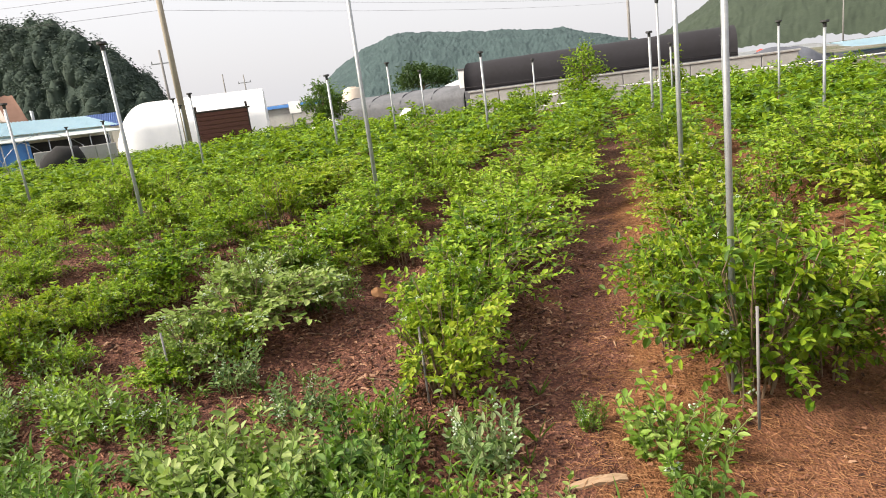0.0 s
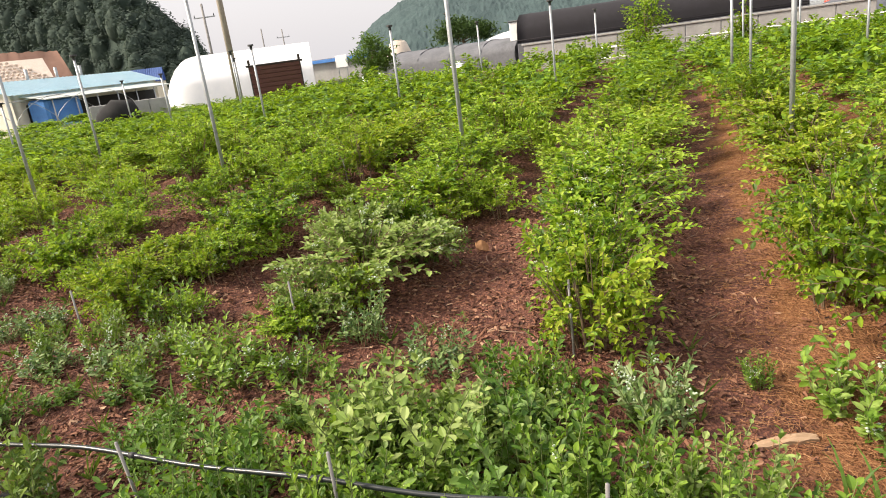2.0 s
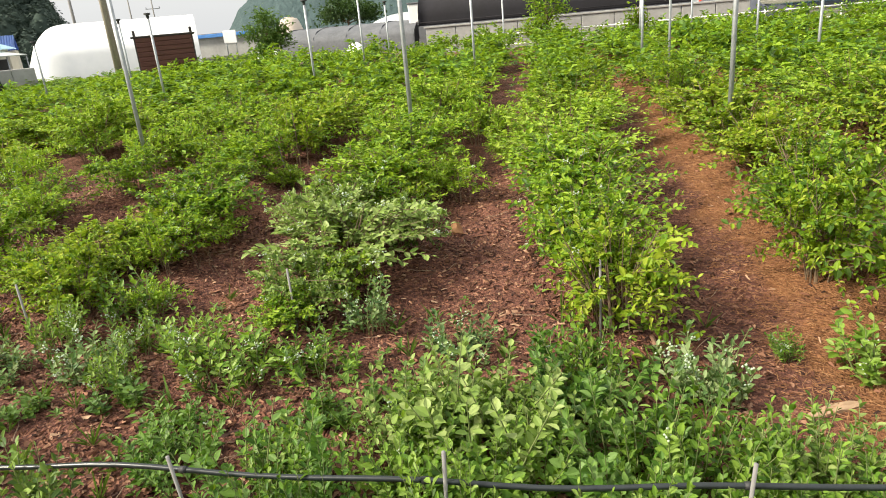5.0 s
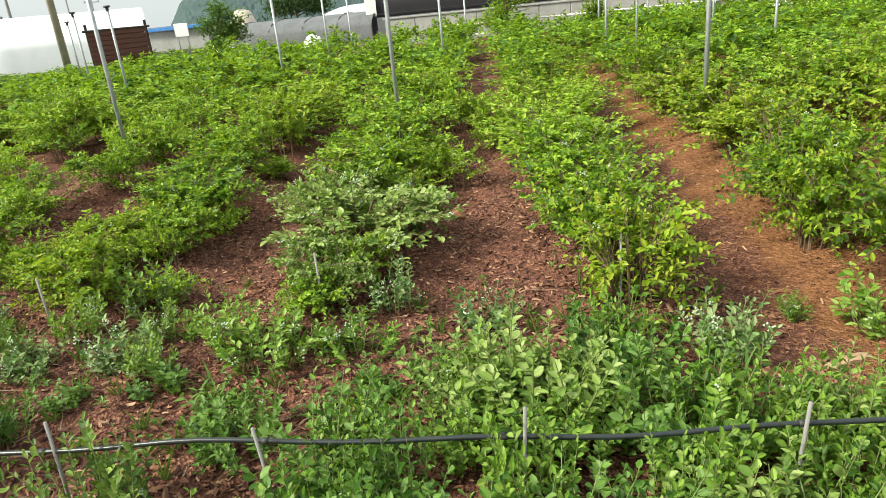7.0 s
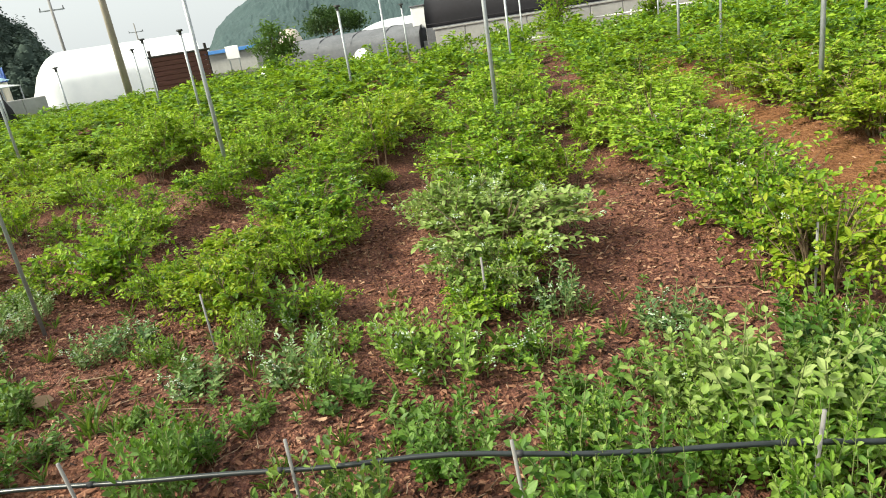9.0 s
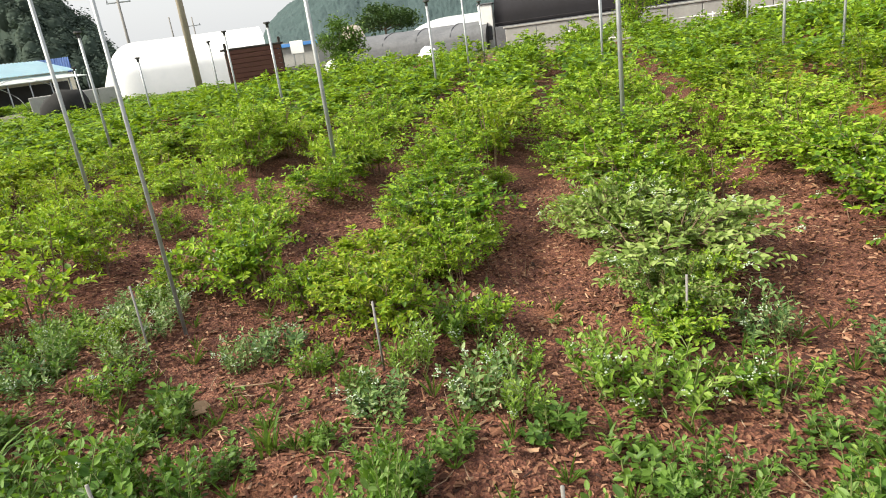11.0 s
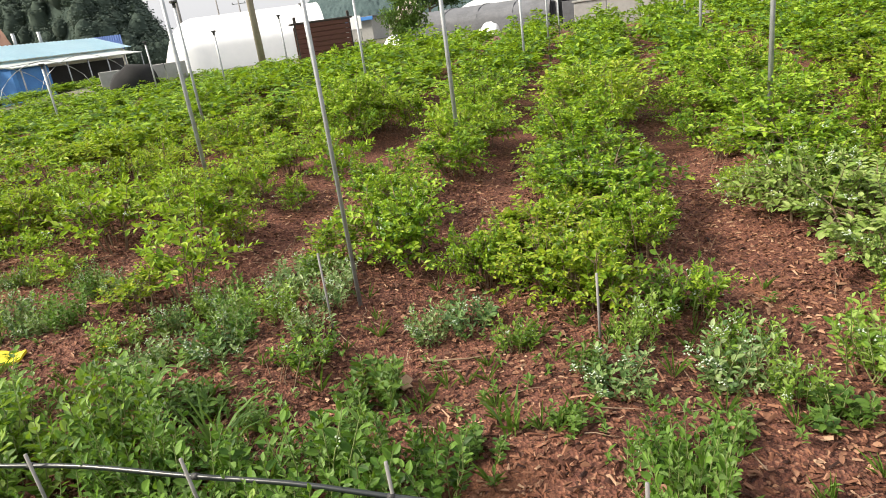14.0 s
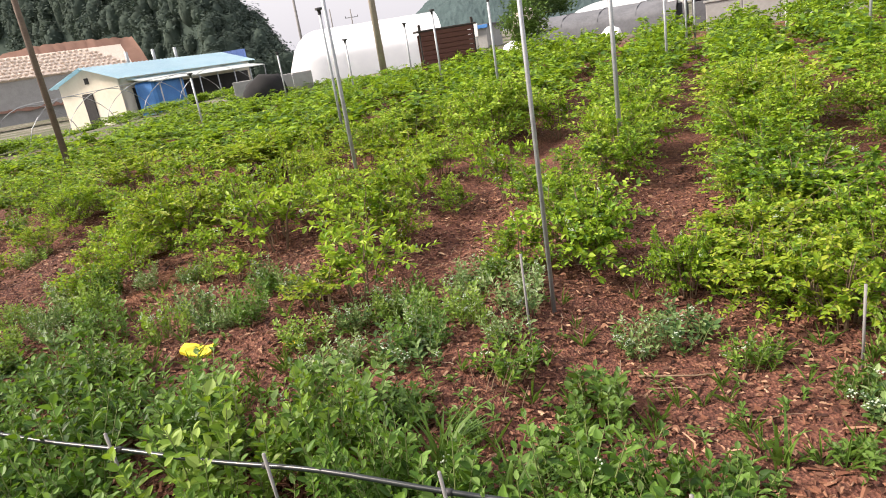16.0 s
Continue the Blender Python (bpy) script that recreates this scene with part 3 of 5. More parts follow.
NEAR_G = [(-0.95, 4.05, 0.80, 0.58), (-0.88, 4.55, 1.05, 0.62), (-0.92, 5.3, 1.15, 0.60), (-0.95, 6.15, 1.35, 0.60), (-2.75, 5.45, 0.95, 0.52), (-2.62, 6.2, 1.25, 0.54), (-4.92, 4.3, 0.50, 0.46), (-3.98, 4.82, 0.72, 0.42),
          (-4.20, 5.35, 1.12, 0.52), (-5.52, 4.66, 1.0, 0.62), (-5.75, 5.4, 0.72, 0.46)]
NEAR_M = [(-0.97, 7.1, 1.5, 0.62), (-0.90, 8.1, 1.5, 0.65), (-2.62, 7.2, 1.3, 0.60), (-2.62, 8.3, 1.4, 0.65), (-4.36, 6.1, 1.0, 0.52), (-4.45, 7.0, 1.1, 0.64), (-4.44, 8.1, 1.3, 0.68),
          (-6.10, 5.9, 0.85, 0.48), (-5.62, 6.7, 0.95, 0.55), (-5.72, 7.7, 1.1, 0.60), (-5.80, 8.9, 1.35, 0.64), (-7.62, 7.2, 0.95, 0.52), (-8.32, 7.95, 1.35, 0.68), (-8.68, 6.6, 0.95, 0.60),
          (-9.0, 8.15, 1.15, 0.64), (-9.95, 6.5, 1.1, 0.62), (-10.3, 8.3, 1.5, 0.76), (-10.9, 6.0, 0.95, 0.55), (-9.3, 7.2, 0.9, 0.55), (-7.3, 8.4, 0.9, 0.5), (-3.2, 8.7, 0.9, 0.52), (-3.25, 7.5, 0.6, 0.42), (-1.85, 8.9, 0.8, 0.5), (-1.6, 7.6, 0.5, 0.4)]
NEAR_L = [(-12.2, 6.1, 1.0, 0.55), (-13.3, 6.8, 1.2, 0.62), (-11.6, 5.2, 0.7, 0.42), (-12.9, 5.3, 0.8, 0.45), (-0.80, 9.2, 1.5, 0.65), (-7.75, 6.3, 0.80, 0.48), (-11.0, 7.2, 1.2, 0.66)]
NEAR_T = [(-7.05, 4.17, 0.82, 0.66), (-7.42, 4.86, 0.90, 0.62), (-7.12, 5.07, 0.52, 0.42), (-8.58, 5.32, 0.97, 0.80), (-8.15, 5.8, 0.6, 0.55), (-6.72, 9.17, 0.72, 0.67), (-7.0, 5.95, 0.42, 0.30), (-8.9, 4.7, 0.5, 0.42), (-10.1, 4.6, 0.6, 0.42)]
NEAR_B = [(0.31, 3.16, 0.62, 0.38), (-0.48, 3.09, 0.52, 0.44), (-0.99, 3.03, 0.37, 0.43), (-3.61, 3.16, 0.48, 0.33), (-2.99, 3.24, 0.49, 0.38),
          (-2.31, 3.07, 0.46, 0.26), (-1.64, 3.40, 0.46, 0.30), (-0.05, 3.36, 0.21, 0.18), (-4.11, 3.08, 0.42, 0.24), (-4.93, 3.73, 0.45, 0.26),
          (-6.27, 3.90, 0.45, 0.28), (-5.82, 4.10, 0.31, 0.24), (-5.14, 3.62, 0.32, 0.26), (-4.05, 3.45, 0.36, 0.36), (-3.50, 3.45, 0.38, 0.28),
          (-3.78, 3.85, 0.55, 0.42), (-2.2, 3.7, 0.4, 0.32)]
NEAR_B2 = [(-3.39, 3.03, 0.31, 0.29), (-2.73, 3.10, 0.60, 0.36), (-5.82, 3.83, 0.40, 0.29), (-4.62, 3.48, 0.32, 0.24), (-6.24, 3.28, 0.48, 0.29), (-7.08, 3.47, 0.41, 0.26),
           (-7.75, 3.61, 0.23, 0.24), (-8.17, 3.47, 0.38, 0.36), (-9.03, 3.66, 0.51, 0.27), (-8.98, 3.33, 0.40, 0.20), (-6.7, 3.2, 0.4, 0.26), (-6.9, 3.75, 0.34, 0.28)]
NEAR_W = [(0.36, 2.76, 0.30, 0.26), (-2.88, 2.68, 0.40, 0.22), (-1.87, 2.86, 0.30, 0.22), (-5.30, 3.08, 0.38, 0.25), (-3.29, 2.89, 0.32, 0.18), (-4.66, 2.59, 0.26, 0.15),
          (-4.23, 3.18, 0.22, 0.22), (-5.22, 2.98, 0.30, 0.28), (-4.3, 2.75, 0.2, 0.12), (-2.2, 2.75, 0.3, 0.16), (-3.7, 2.75, 0.26, 0.14), (-6.1, 2.8, 0.3, 0.2)]
NEAR_F = [(-1.43, 2.58, 0.80, 0.46), (-0.92, 2.34, 0.62, 0.46), (-2.22, 2.20, 0.62, 0.40), (-3.90, 2.24, 0.42, 0.48), (-2.71, 2.42, 0.43, 0.32), (-2.17, 2.32, 0.40, 0.34),
          (-1.75, 2.30, 0.40, 0.34), (-4.85, 2.33, 0.49, 0.36), (-3.87, 2.52, 0.38, 0.27), (-7.37, 2.00, 0.64, 0.50), (-6.66, 2.20, 0.71, 0.50), (-6.04, 2.25, 0.45, 0.44),
          (-5.16, 2.42, 0.32, 0.30), (-0.35, 2.28, 0.50, 0.40), (-5.55, 2.3, 0.4, 0.3)]
for kind, rows in (("Y", NEAR_Y), ("P", NEAR_P), ("G", NEAR_G), ("M", NEAR_M), ("L", NEAR_L), ("T", NEAR_T), ("B", NEAR_B), ("B", NEAR_B2), ("W", NEAR_W), ("F", NEAR_F)):
    for s, r, w, h in rows:
        plant("S" if kind in "ML" and s < -7.0 else kind, s, r, w, h)
# self-sown young plants in the open mulch
for k in range(40):
    s, r = plant_rng.uniform(-10.2, -5.2), plant_rng.uniform(2.85, 4.5)
    if -8.1 < s < -6.9 and r < 3.5:
        continue
    plant("B" if k % 4 else "F", s, r, plant_rng.uniform(0.24, 0.46), plant_rng.uniform(0.18, 0.32))
for k in range(10):
    plant("W", plant_rng.uniform(-9.0, -5.2), plant_rng.uniform(2.5, 3.0), plant_rng.uniform(0.2, 0.34), plant_rng.uniform(0.12, 0.2))
for k in range(12):
    s, r = plant_rng.uniform(-9.8, -6.8), plant_rng.uniform(3.7, 6.4)
    if abs(s + 6.55) < 0.4:
        continue
    plant("T", s, r, plant_rng.uniform(0.32, 0.6), plant_rng.uniform(0.28, 0.55))
# low young bushes between and in front of the grown ones
for k in range(46):
    s, r = plant_rng.uniform(-7.2, -2.0), plant_rng.uniform(3.45, 7.5)
    if abs(s + 1.8) < 0.42 or abs(s + 5.02) < 0.3 or abs(s + 3.4) < 0.22 or abs(s + 6.6) < 0.36:
        continue
    plant("T" if k % 3 else "G", s, r, plant_rng.uniform(0.35, 0.65), plant_rng.uniform(0.26, 0.42))
for k in range(30):
    plant("T" if k % 3 else "B", plant_rng.uniform(-13.2, -9.2), plant_rng.uniform(3.8, 6.6), plant_rng.uniform(0.3, 0.6), plant_rng.uniform(0.2, 0.42))
# the hedge on the near side of the hose
for k in range(33):
    s = -8.7 + 0.29 * k + plant_rng.uniform(-0.1, 0.1)
    if -4.9 < s < -2.75 and not (-4.45 < s < -3.6 and k % 2):
        continue
    plant("F", s, 1.66 + plant_rng.uniform(-0.1, 0.12), 0.64, plant_rng.uniform(0.30, 0.40))
# a few that grow through under the hose
for s in (-3.05, -2.2, -1.95, -1.5, -0.95, -0.5, -0.1, -5.35, -6.1, -6.55, -7.1, -7.7):
    plant("F", s, 1.94 + plant_rng.uniform(-0.05, 0.05), plant_rng.uniform(0.36, 0.5), plant_rng.uniform(0.34, 0.44))
# more shoots between the hose and the beds, thickest at both ends
for s, r in ((-0.1, 2.2), (-0.6, 2.3), (-1.1, 2.7), (-1.5, 2.3), (0.25, 2.1), (-7.0, 2.45), (-7.6, 2.4), (-6.35, 2.5), (-8.1, 2.2), (-8.5, 2.5), (-5.7, 2.15),
             (-1.3, 2.35), (-0.75, 2.38), (-0.3, 2.42), (-1.6, 2.75), (-1.75, 2.55), (-1.05, 2.95), (-6.9, 2.4), (-5.95, 2.3), (-5.2, 2.25), (-7.7, 2.42), (-6.4, 2.7), (-8.2, 2.75), (-7.3, 2.7), (-8.9, 2.4), (-9.3, 2.7)):
    plant("F", s, r, plant_rng.uniform(0.45, 0.65), plant_rng.uniform(0.30, 0.44))
# the long rows: each bed is planted to the far end of the field
far_rows = []
starts = {0: 9.5, 1: 10.2, 2: 9.3, 3: 9.1, 4: 9.9, 5: 8.9, 6: 9.1, 7: 8.2, 8: 6.6, 9: 7.0, 10: 7.4, 11: 8.0, 12: 9.0, -1: 3.2, -2: 3.4, -3: 4.0, -4: 5.0, -5: 6.0, -6: 7.0}
for k, r0 in starts.items():
    s0 = RIDGE - PITCH * k + (0.1 if k == 1 else 0.0)
    r = r0
    while r < 20.5:
        far = r > 10.5
        kind = "D" if far else ("L" if plant_rng.random() < (0.55 if k <= 1 else 0.25) else "M")
        w = 1.08 * plant_rng.uniform(1.15, 1.55)
        h = 0.86 * plant_rng.uniform(0.62, 1.06) * (0.82 if r < 6.5 and k > 1 else 1.0) * (1.1 if far else 1.0)
        stray = 0.15
        if r > 6.6:
            w, stray = w * 1.03, 0.2 if k > 1 else 0.12
        if k in (-1, -2):
            w, h = w * 1.1, h * 1.08
        if k in (3, 4) and r < 6.6:
            w *= 0.86
        if k >= 8:
            h *= 0.78 if r < 12 else 0.62
        if k >= 5 and r < 7:
            w, h = w * 0.85, h * 0.84
        if plant_rng.random() > (0.10 if r < 8 and k >= 3 else 0.03):
            if r > (10.4 if -2 <= k <= 6 else 8.6):
                far_rows.append((s0 + plant_rng.uniform(-stray, stray), r, w, h, plant_rng.randrange(6), plant_rng.uniform(0, 6.28)))
            else:
                plant("S" if k >= 5 and plant_rng.random() < 0.7 else kind, s0 + plant_rng.uniform(-stray, stray), r, w, h)
        r += plant_rng.uniform(0.74, 0.92) * (1.12 if far else 1)

# tall twiggy shoots and suckers that stand between the rows
for k in range(34):
    s, r = plant_rng.uniform(-11.5, -3.6), 5.0 + 5.0 * plant_rng.random()
    if abs(s + 5.0) < 0.38 or abs(s + 3.35) < 0.35 or abs(s + 6.6) < 0.42 or (abs((RIDGE - s) / PITCH % 1 - 0.5) < 0.18 and r < 6.0):
        continue
    plant("T", s, r, plant_rng.uniform(0.5, 0.85), plant_rng.uniform(0.45, 0.8))
for s, r in ((-1.95, 6.2), (-1.55, 7.6), (-2.05, 8.6), (1.45, 5.0), (1.35, 6.2), (1.5, 7.4), (-6.6, 6.4)):
    plant("T", s, r, plant_rng.uniform(0.6, 0.9), plant_rng.uniform(0.5, 0.8))

# wild bushes that run on from the field's edge towards the cottage and the tunnel
for k in range(90):
    s, r = plant_rng.uniform(-32.0, -23.0), plant_rng.uniform(8.0, 25.0)
    far_rows.append((s, r, plant_rng.uniform(0.9, 1.8), plant_rng.uniform(0.25, 0.5), plant_rng.randrange(4), plant_rng.uniform(0, 6.28)))


def build_far_rows():
    """The far ends of the rows, too small to pick apart, joined into one mesh."""
    source = []
    for stems, crown, fruit in [bush_meshes(200 + i, 1.35, 1.05, 64, 640, 0.125, M_GREEN, 0, 0.06, 0.54, 0.5, fine=False, loose=0.4, crown=0.6) for i in range(6)]:
        co = np.empty(len(crown.vertices) * 3)
        crown.vertices.foreach_get("co", co)
        tri = np.empty(len(crown.polygons) * 3, dtype=np.int32)
        crown.polygons.foreach_get("vertices", tri)
        source.append((co.reshape(-1, 3), tri))
    verts, tris, n = [], [], 0
    for s, r, w, h, i, a in far_rows:
        co, tri = source[i]
        x, y = place(s, r)
        turn = np.array([[math.cos(a), math.sin(a), 0], [-math.sin(a), math.cos(a), 0], [0, 0, 1]])
        verts.append((co * (1.14 * w / 1.35, 1.14 * w / 1.35, 1.05 * h / 1.05)) @ turn + (x, y, terrain(x, y)))
        tris.append(tri + n)
        n += len(co)
    co, tri = np.concatenate(verts), np.concatenate(tris)
    me = bpy.data.meshes.new("far_bush_rows")
    me.vertices.add(len(co))
    me.vertices.foreach_set("co", co.ravel())
    me.loops.add(len(tri))
    me.loops.foreach_set("vertex_index", tri)
    me.polygons.add(len(tri) // 3)
    me.polygons.foreach_set("loop_start", np.arange(0, len(tri), 3))
    me.update(calc_edges=True)
    me.materials.append(M_GREEN)
    tagged(new("far_bush_rows", me), "far green blueberry bushes at the end of the rows", "bushes", kind="stuff")


build_far_rows()


# ---------------------------------------------------------------- mulch
M_LITTER = leaf_material("fallen_leaf", [(0.07, 0.032, 0.022), (0.16, 0.074, 0.046), (0.24, 0.125, 0.078), (0.35, 0.205, 0.13)], (0.2, 0.1, 0.04), 0.12, 0.8)
def build_chips(count=50000):
    rng = random.Random(3)
    v, f = [], []
    for _ in range(count):
        s, r = rng.uniform(-12.6, 1.6), 1.9 + 5.4 * rng.random() ** 1.5
        if s > -0.3 and rng.random() < 0.85:
            continue
        x, y = place(s, r)
        z = terrain(x, y) + rng.uniform(0.0, 0.012)
        a, ln, wd = rng.uniform(0, 6.28), rng.uniform(0.012, 0.05), rng.uniform(0.006, 0.019)
        if rng.random() < 0.06:
            ln, wd = ln * 1.9, wd * 1.8
        d, q = Vector((math.cos(a), math.sin(a), rng.uniform(-0.35, 0.35))), Vector((-math.sin(a), math.cos(a), rng.uniform(-0.4, 0.4)))
        c, up, n = Vector((x, y, z)), Vector((0, 0, rng.uniform(0.003, 0.007))), len(v)
        k = rng.uniform(0.4, 0.9)
        v += [c - d * ln * .5 - q * wd * .5, c + d * ln * .5 - q * wd * .5 * k, c + d * ln * .5 + q * wd * .5 * k, c - d * ln * .5 + q * wd * .5,
              c - d * ln * .35 + up * 1.6, c + d * ln * .3 + up]
        f += [(n, n + 1, n + 5, n + 4), (n + 2, n + 3, n + 4, n + 5), (n + 1, n + 2, n + 5), (n + 3, n, n + 4)]
    ob = new("bark_chips", mesh_from("bark_chips", v, f, M_CHIP))
    tagged(ob, "loose reddish brown bark chips strewn over the beds", "mulch", kind="stuff")


def build_straw(count=13000):
    rng = random.Random(4)
    v, f = [], []
    for _ in range(count):
        s, r = 0.12 + rng.gauss(0.1, 0.24), 2.3 + 6.0 * rng.random() ** 1.3
        if rng.random() < 0.25:
            s, r = rng.uniform(0.2, 1.6), rng.uniform(2.2, 3.4)
        x, y = place(s, r)
        a, ln = rng.uniform(0, 6.28), rng.uniform(0.02, 0.075)
        c = Vector((x, y, terrain(x, y) + rng.uniform(0.002, 0.016)))
        d = Vector((math.cos(a), math.sin(a), rng.uniform(-0.12, 0.12))) * ln * 0.5
        tube(v, f, [c - d, c + d], [0.0014, 0.0010], 3, False)
    ob = new("straw", mesh_from("straw", v, f, M_STRAW))
    tagged(ob, "dry straw-coloured shavings scattered along the path", "straw", kind="stuff")


def build_sprouts(count=680):
    """Seedlings and tufts of grass that come up through the mulch."""
    rng = random.Random(8)
    v, f = [], []
    for _ in range(count):
        s, r = rng.uniform(-9.5, -0.3), rng.choice((rng.gauss(2.75, 0.28), rng.gauss(3.0, 0.4), rng.uniform(2.2, 4.2)))
        x, y = place(s, r)
        c = Vector((x, y, terrain(x, y)))
        if rng.random() < 0.35:
            for k in range(rng.randint(7, 14)):      # grass
                a = rng.uniform(0, 6.28)
                d = Vector((math.cos(a), math.sin(a), rng.uniform(0.8, 2.2))).normalized()
                leaf(v, f, c + d * 0.005, d, Vector((0, 0, 1)), rng.uniform(0.06, 0.15), 0.008, 0.2)
        else:
            for k in range(rng.randint(5, 10)):
                a = rng.uniform(0, 6.28)
                d = Vector((math.cos(a), math.sin(a), rng.uniform(0.1, 0.9))).normalized()
                leaf(v, f, c + Vector((0, 0, rng.uniform(0.005, 0.06))), d, Vector((0, 0, 1)), rng.uniform(0.025, 0.055), rng.uniform(0.012, 0.024), 0.2)
    ob = new("seedlings", mesh_from("seedlings", v, f, M_WEED))
    tagged(ob, "small green seedlings and grass tufts in the mulch", "weeds", kind="stuff")


def build_litter(count=9000):
    """Curled fallen leaves on the mulch."""
    rng = random.Random(12)
    v, f = [], []
    for _ in range(count):
        s, r = rng.uniform(-9.8, -0.1), 2.0 + 4.4 * rng.random() ** 1.5
        x, y = place(s, r)
        a = rng.uniform(0, 6.28)
        d = Vector((math.cos(a), math.sin(a), rng.uniform(-0.25, 0.4))).normalized()
        ln = rng.uniform(0.02, 0.048)
        leaf(v, f, Vector((x, y, terrain(x, y) + rng.uniform(0.008, 0.02))), d, Vector((rng.uniform(-.4, .4), rng.uniform(-.4, .4), 1)), ln, ln * rng.uniform(0.4, 0.65), rng.uniform(0.1, 0.5), True)
    tagged(new("leaf_litter", mesh_from("leaf_litter", v, f, M_LITTER)), "curled brown fallen leaves on the mulch", "leaves", kind="stuff")


def build_sticks(count=420):
    """Thin fallen twigs and dry stalks lying on the mulch."""
    rng = random.Random(17)
    v, f = [], []
    for _ in range(count):
        s, r = rng.uniform(-10.5, -0.2), 2.2 + 4.6 * rng.random() ** 1.3
        x, y = place(s, r)
        a, ln = rng.uniform(0, 6.28), rng.uniform(0.05, 0.24)
        pts = []
        for k in range(4):
            q = ln * (k / 3 - 0.5)
            px, py = x + math.cos(a) * q, y + math.sin(a) * q
            pts.append((px + rng.gauss(0, 0.004), py + rng.gauss(0, 0.004), terrain(px, py) + 0.012 + rng.uniform(0.0, 0.012)))
        tube(v, f, pts, [0.003, 0.0026, 0.002, 0.0012], 4, False)
    tagged(new("fallen_twigs", mesh_from("fallen_twigs", v, f, M_TWIG, True)), "thin dry grey-brown twigs fallen on the mulch", "twigs", kind="stuff")


build_chips()
build_sticks()
build_litter()
build_straw()
build_sprouts()


# ---------------------------------------------------------------- poles, stakes and hose in the field
def cap_mesh():
    v, f = [], []
    tube(v, f, [(0, 0, -0.06), (0, 0, 0.0), (0, 0, 0.012), (0, 0, 0.04)], [0.026, 0.027, 0.062, 0.056], 10)
    return mesh_from("cap", v, f, M_CAP, False)


CAP = cap_mesh()


def net_pole(s, r, top, radius=0.0145, lean=(0, 0)):
    x, y = place(s, r)
    z = terrain(x, y)
    ob = thing("net_pole", (x, y, z - 0.15), "galvanised steel net pole with a black cap", "pole", group="net poles")
    ob.rotation_euler = (radians(lean[0]), radians(lean[1]), 0)
    h = top - z + 0.15
    part("tube", tube_mesh("tube", [(0, 0, 0), (0, 0, h * 0.5), (0, 0, h)], [radius] * 3, M_STEEL, 10), ob)
    c = part("cap", CAP, ob, "black plastic cap")
    c.location = (0, 0, h)


FIELD_POLES = [(-2.60, 7.32, 3.0, 0.023), (-5.62, 7.09, 2.68, 0.022), (-8.44, 6.78, 2.69, 0.022), (0.64, 7.34, 2.72, 0.024), (-5.62, 3.87, 2.60, 0.0125), (0.60, 3.63, 2.60, 0.0155),
               (-2.48, 13.15, 2.28, 0.023), (-5.51, 12.75, 2.25, 0.023), (-8.44, 12.40, 2.27, 0.023), (0.62, 10.70, 2.55, 0.018), (0.57, 13.17, 2.20, 0.024), (-5.29, 15.70, 2.48, 0.022)]
FAR_POLES = [(-5.18, 17.90, 2.28), (-2.20, 18.24, 2.18), (-10.30, 9.76, 2.41), (-12.6, 14.45, 2.03), (-12.3, 17.2, 2.24), (-10.3, 14.3, 2.31), (2.89, 11.37, 1.92), (2.9, 14.5, 2.12), (1.2, 18.2, 2.1), (2.3, 17.6, 2.1)]
for s, r, top, rad in FIELD_POLES:
    net_pole(s, r, top, rad)
for s, r, top in FAR_POLES:
    net_pole(s, r, top, 0.022)
net_pole(*across(-12.05, 14.5), 1.82, 0.022)
net_pole(*across(-12.35, 19.9), 2.07, 0.022)


def stake(x, y, foot, top, lean=(0, 0)):
    ob = thing("stake", (x, y, foot - 0.1), "short grey steel stake driven into the mulch", "stake", group="stakes")
    ob.rotation_euler = (radians(lean[0]), radians(lean[1]), 0)
    h = top - foot + 0.1
    part("rod", tube_mesh("rod", [(0, 0, 0), (0, 0, h)], [0.0065, 0.0065], M_FARPOLE, 8), ob)


STAKES = [(1.29, 3.0, 0.20, 0.65), (-0.18, 3.61, 0.05, 0.49), (-1.81, 4.04, 0.1, 0.46), (-4.82, 4.69, 0.12, 0.58), (-3.38, 4.22, 0.15, 0.47)]
for x, y, a, b in STAKES:
    stake(x, y, a, b)


def build_hose():
    pts = []
    s = -9.5
    while s < 2.2:
        x, y = place(s, 2.04 + 0.015 * math.sin(s * 1.7))
        bow = 0.04 * math.exp(-((s + 2.75) / 0.35) ** 2) + 0.04 * smooth(4.3, 5.2, -s) + 0.03 * smooth(1.4, 0.7, -s)
        pts.append((x, y, 0.298 + bow + 0.010 * math.sin(s * 3.1 + 0.8) + 0.005 * math.sin(s * 7)))
        s += 0.12
    ob = thing("irrigation_hose", (0, 0, 0), "black plastic irrigation hose strung along short stakes", "hose")
    part("pipe", tube_mesh("pipe", pts, [0.0095] * len(pts), M_HOSE, 10), ob)
    for s in (-7.75, -6.98, -6.21, -5.52, -4.81, -4.03, -3.21, -2.41, -1.53, -0.63, 0.2):
        x, y = place(s, 2.03)
        z = terrain(x, y)
        stake(x, y, z, z + 0.43, (random.uniform(-5, 5), random.uniform(-5, 2)))
        p = min(pts, key=lambda q: (q[0] - x) ** 2 + (q[1] - y) ** 2)
        part("tie", tube_mesh("tie", [(p[0] - 0.012 * CR, p[1] + 0.012 * SR, p[2]), (p[0] + 0.012 * CR, p[1] - 0.012 * SR, p[2])], [0.0125, 0.0125], M_CAP, 10), ob, "black tie holding the hose to a stake")


build_hose()


# ---------------------------------------------------------------- beyond the field
EYE = Vector((0.3, 0.4, 1.64))


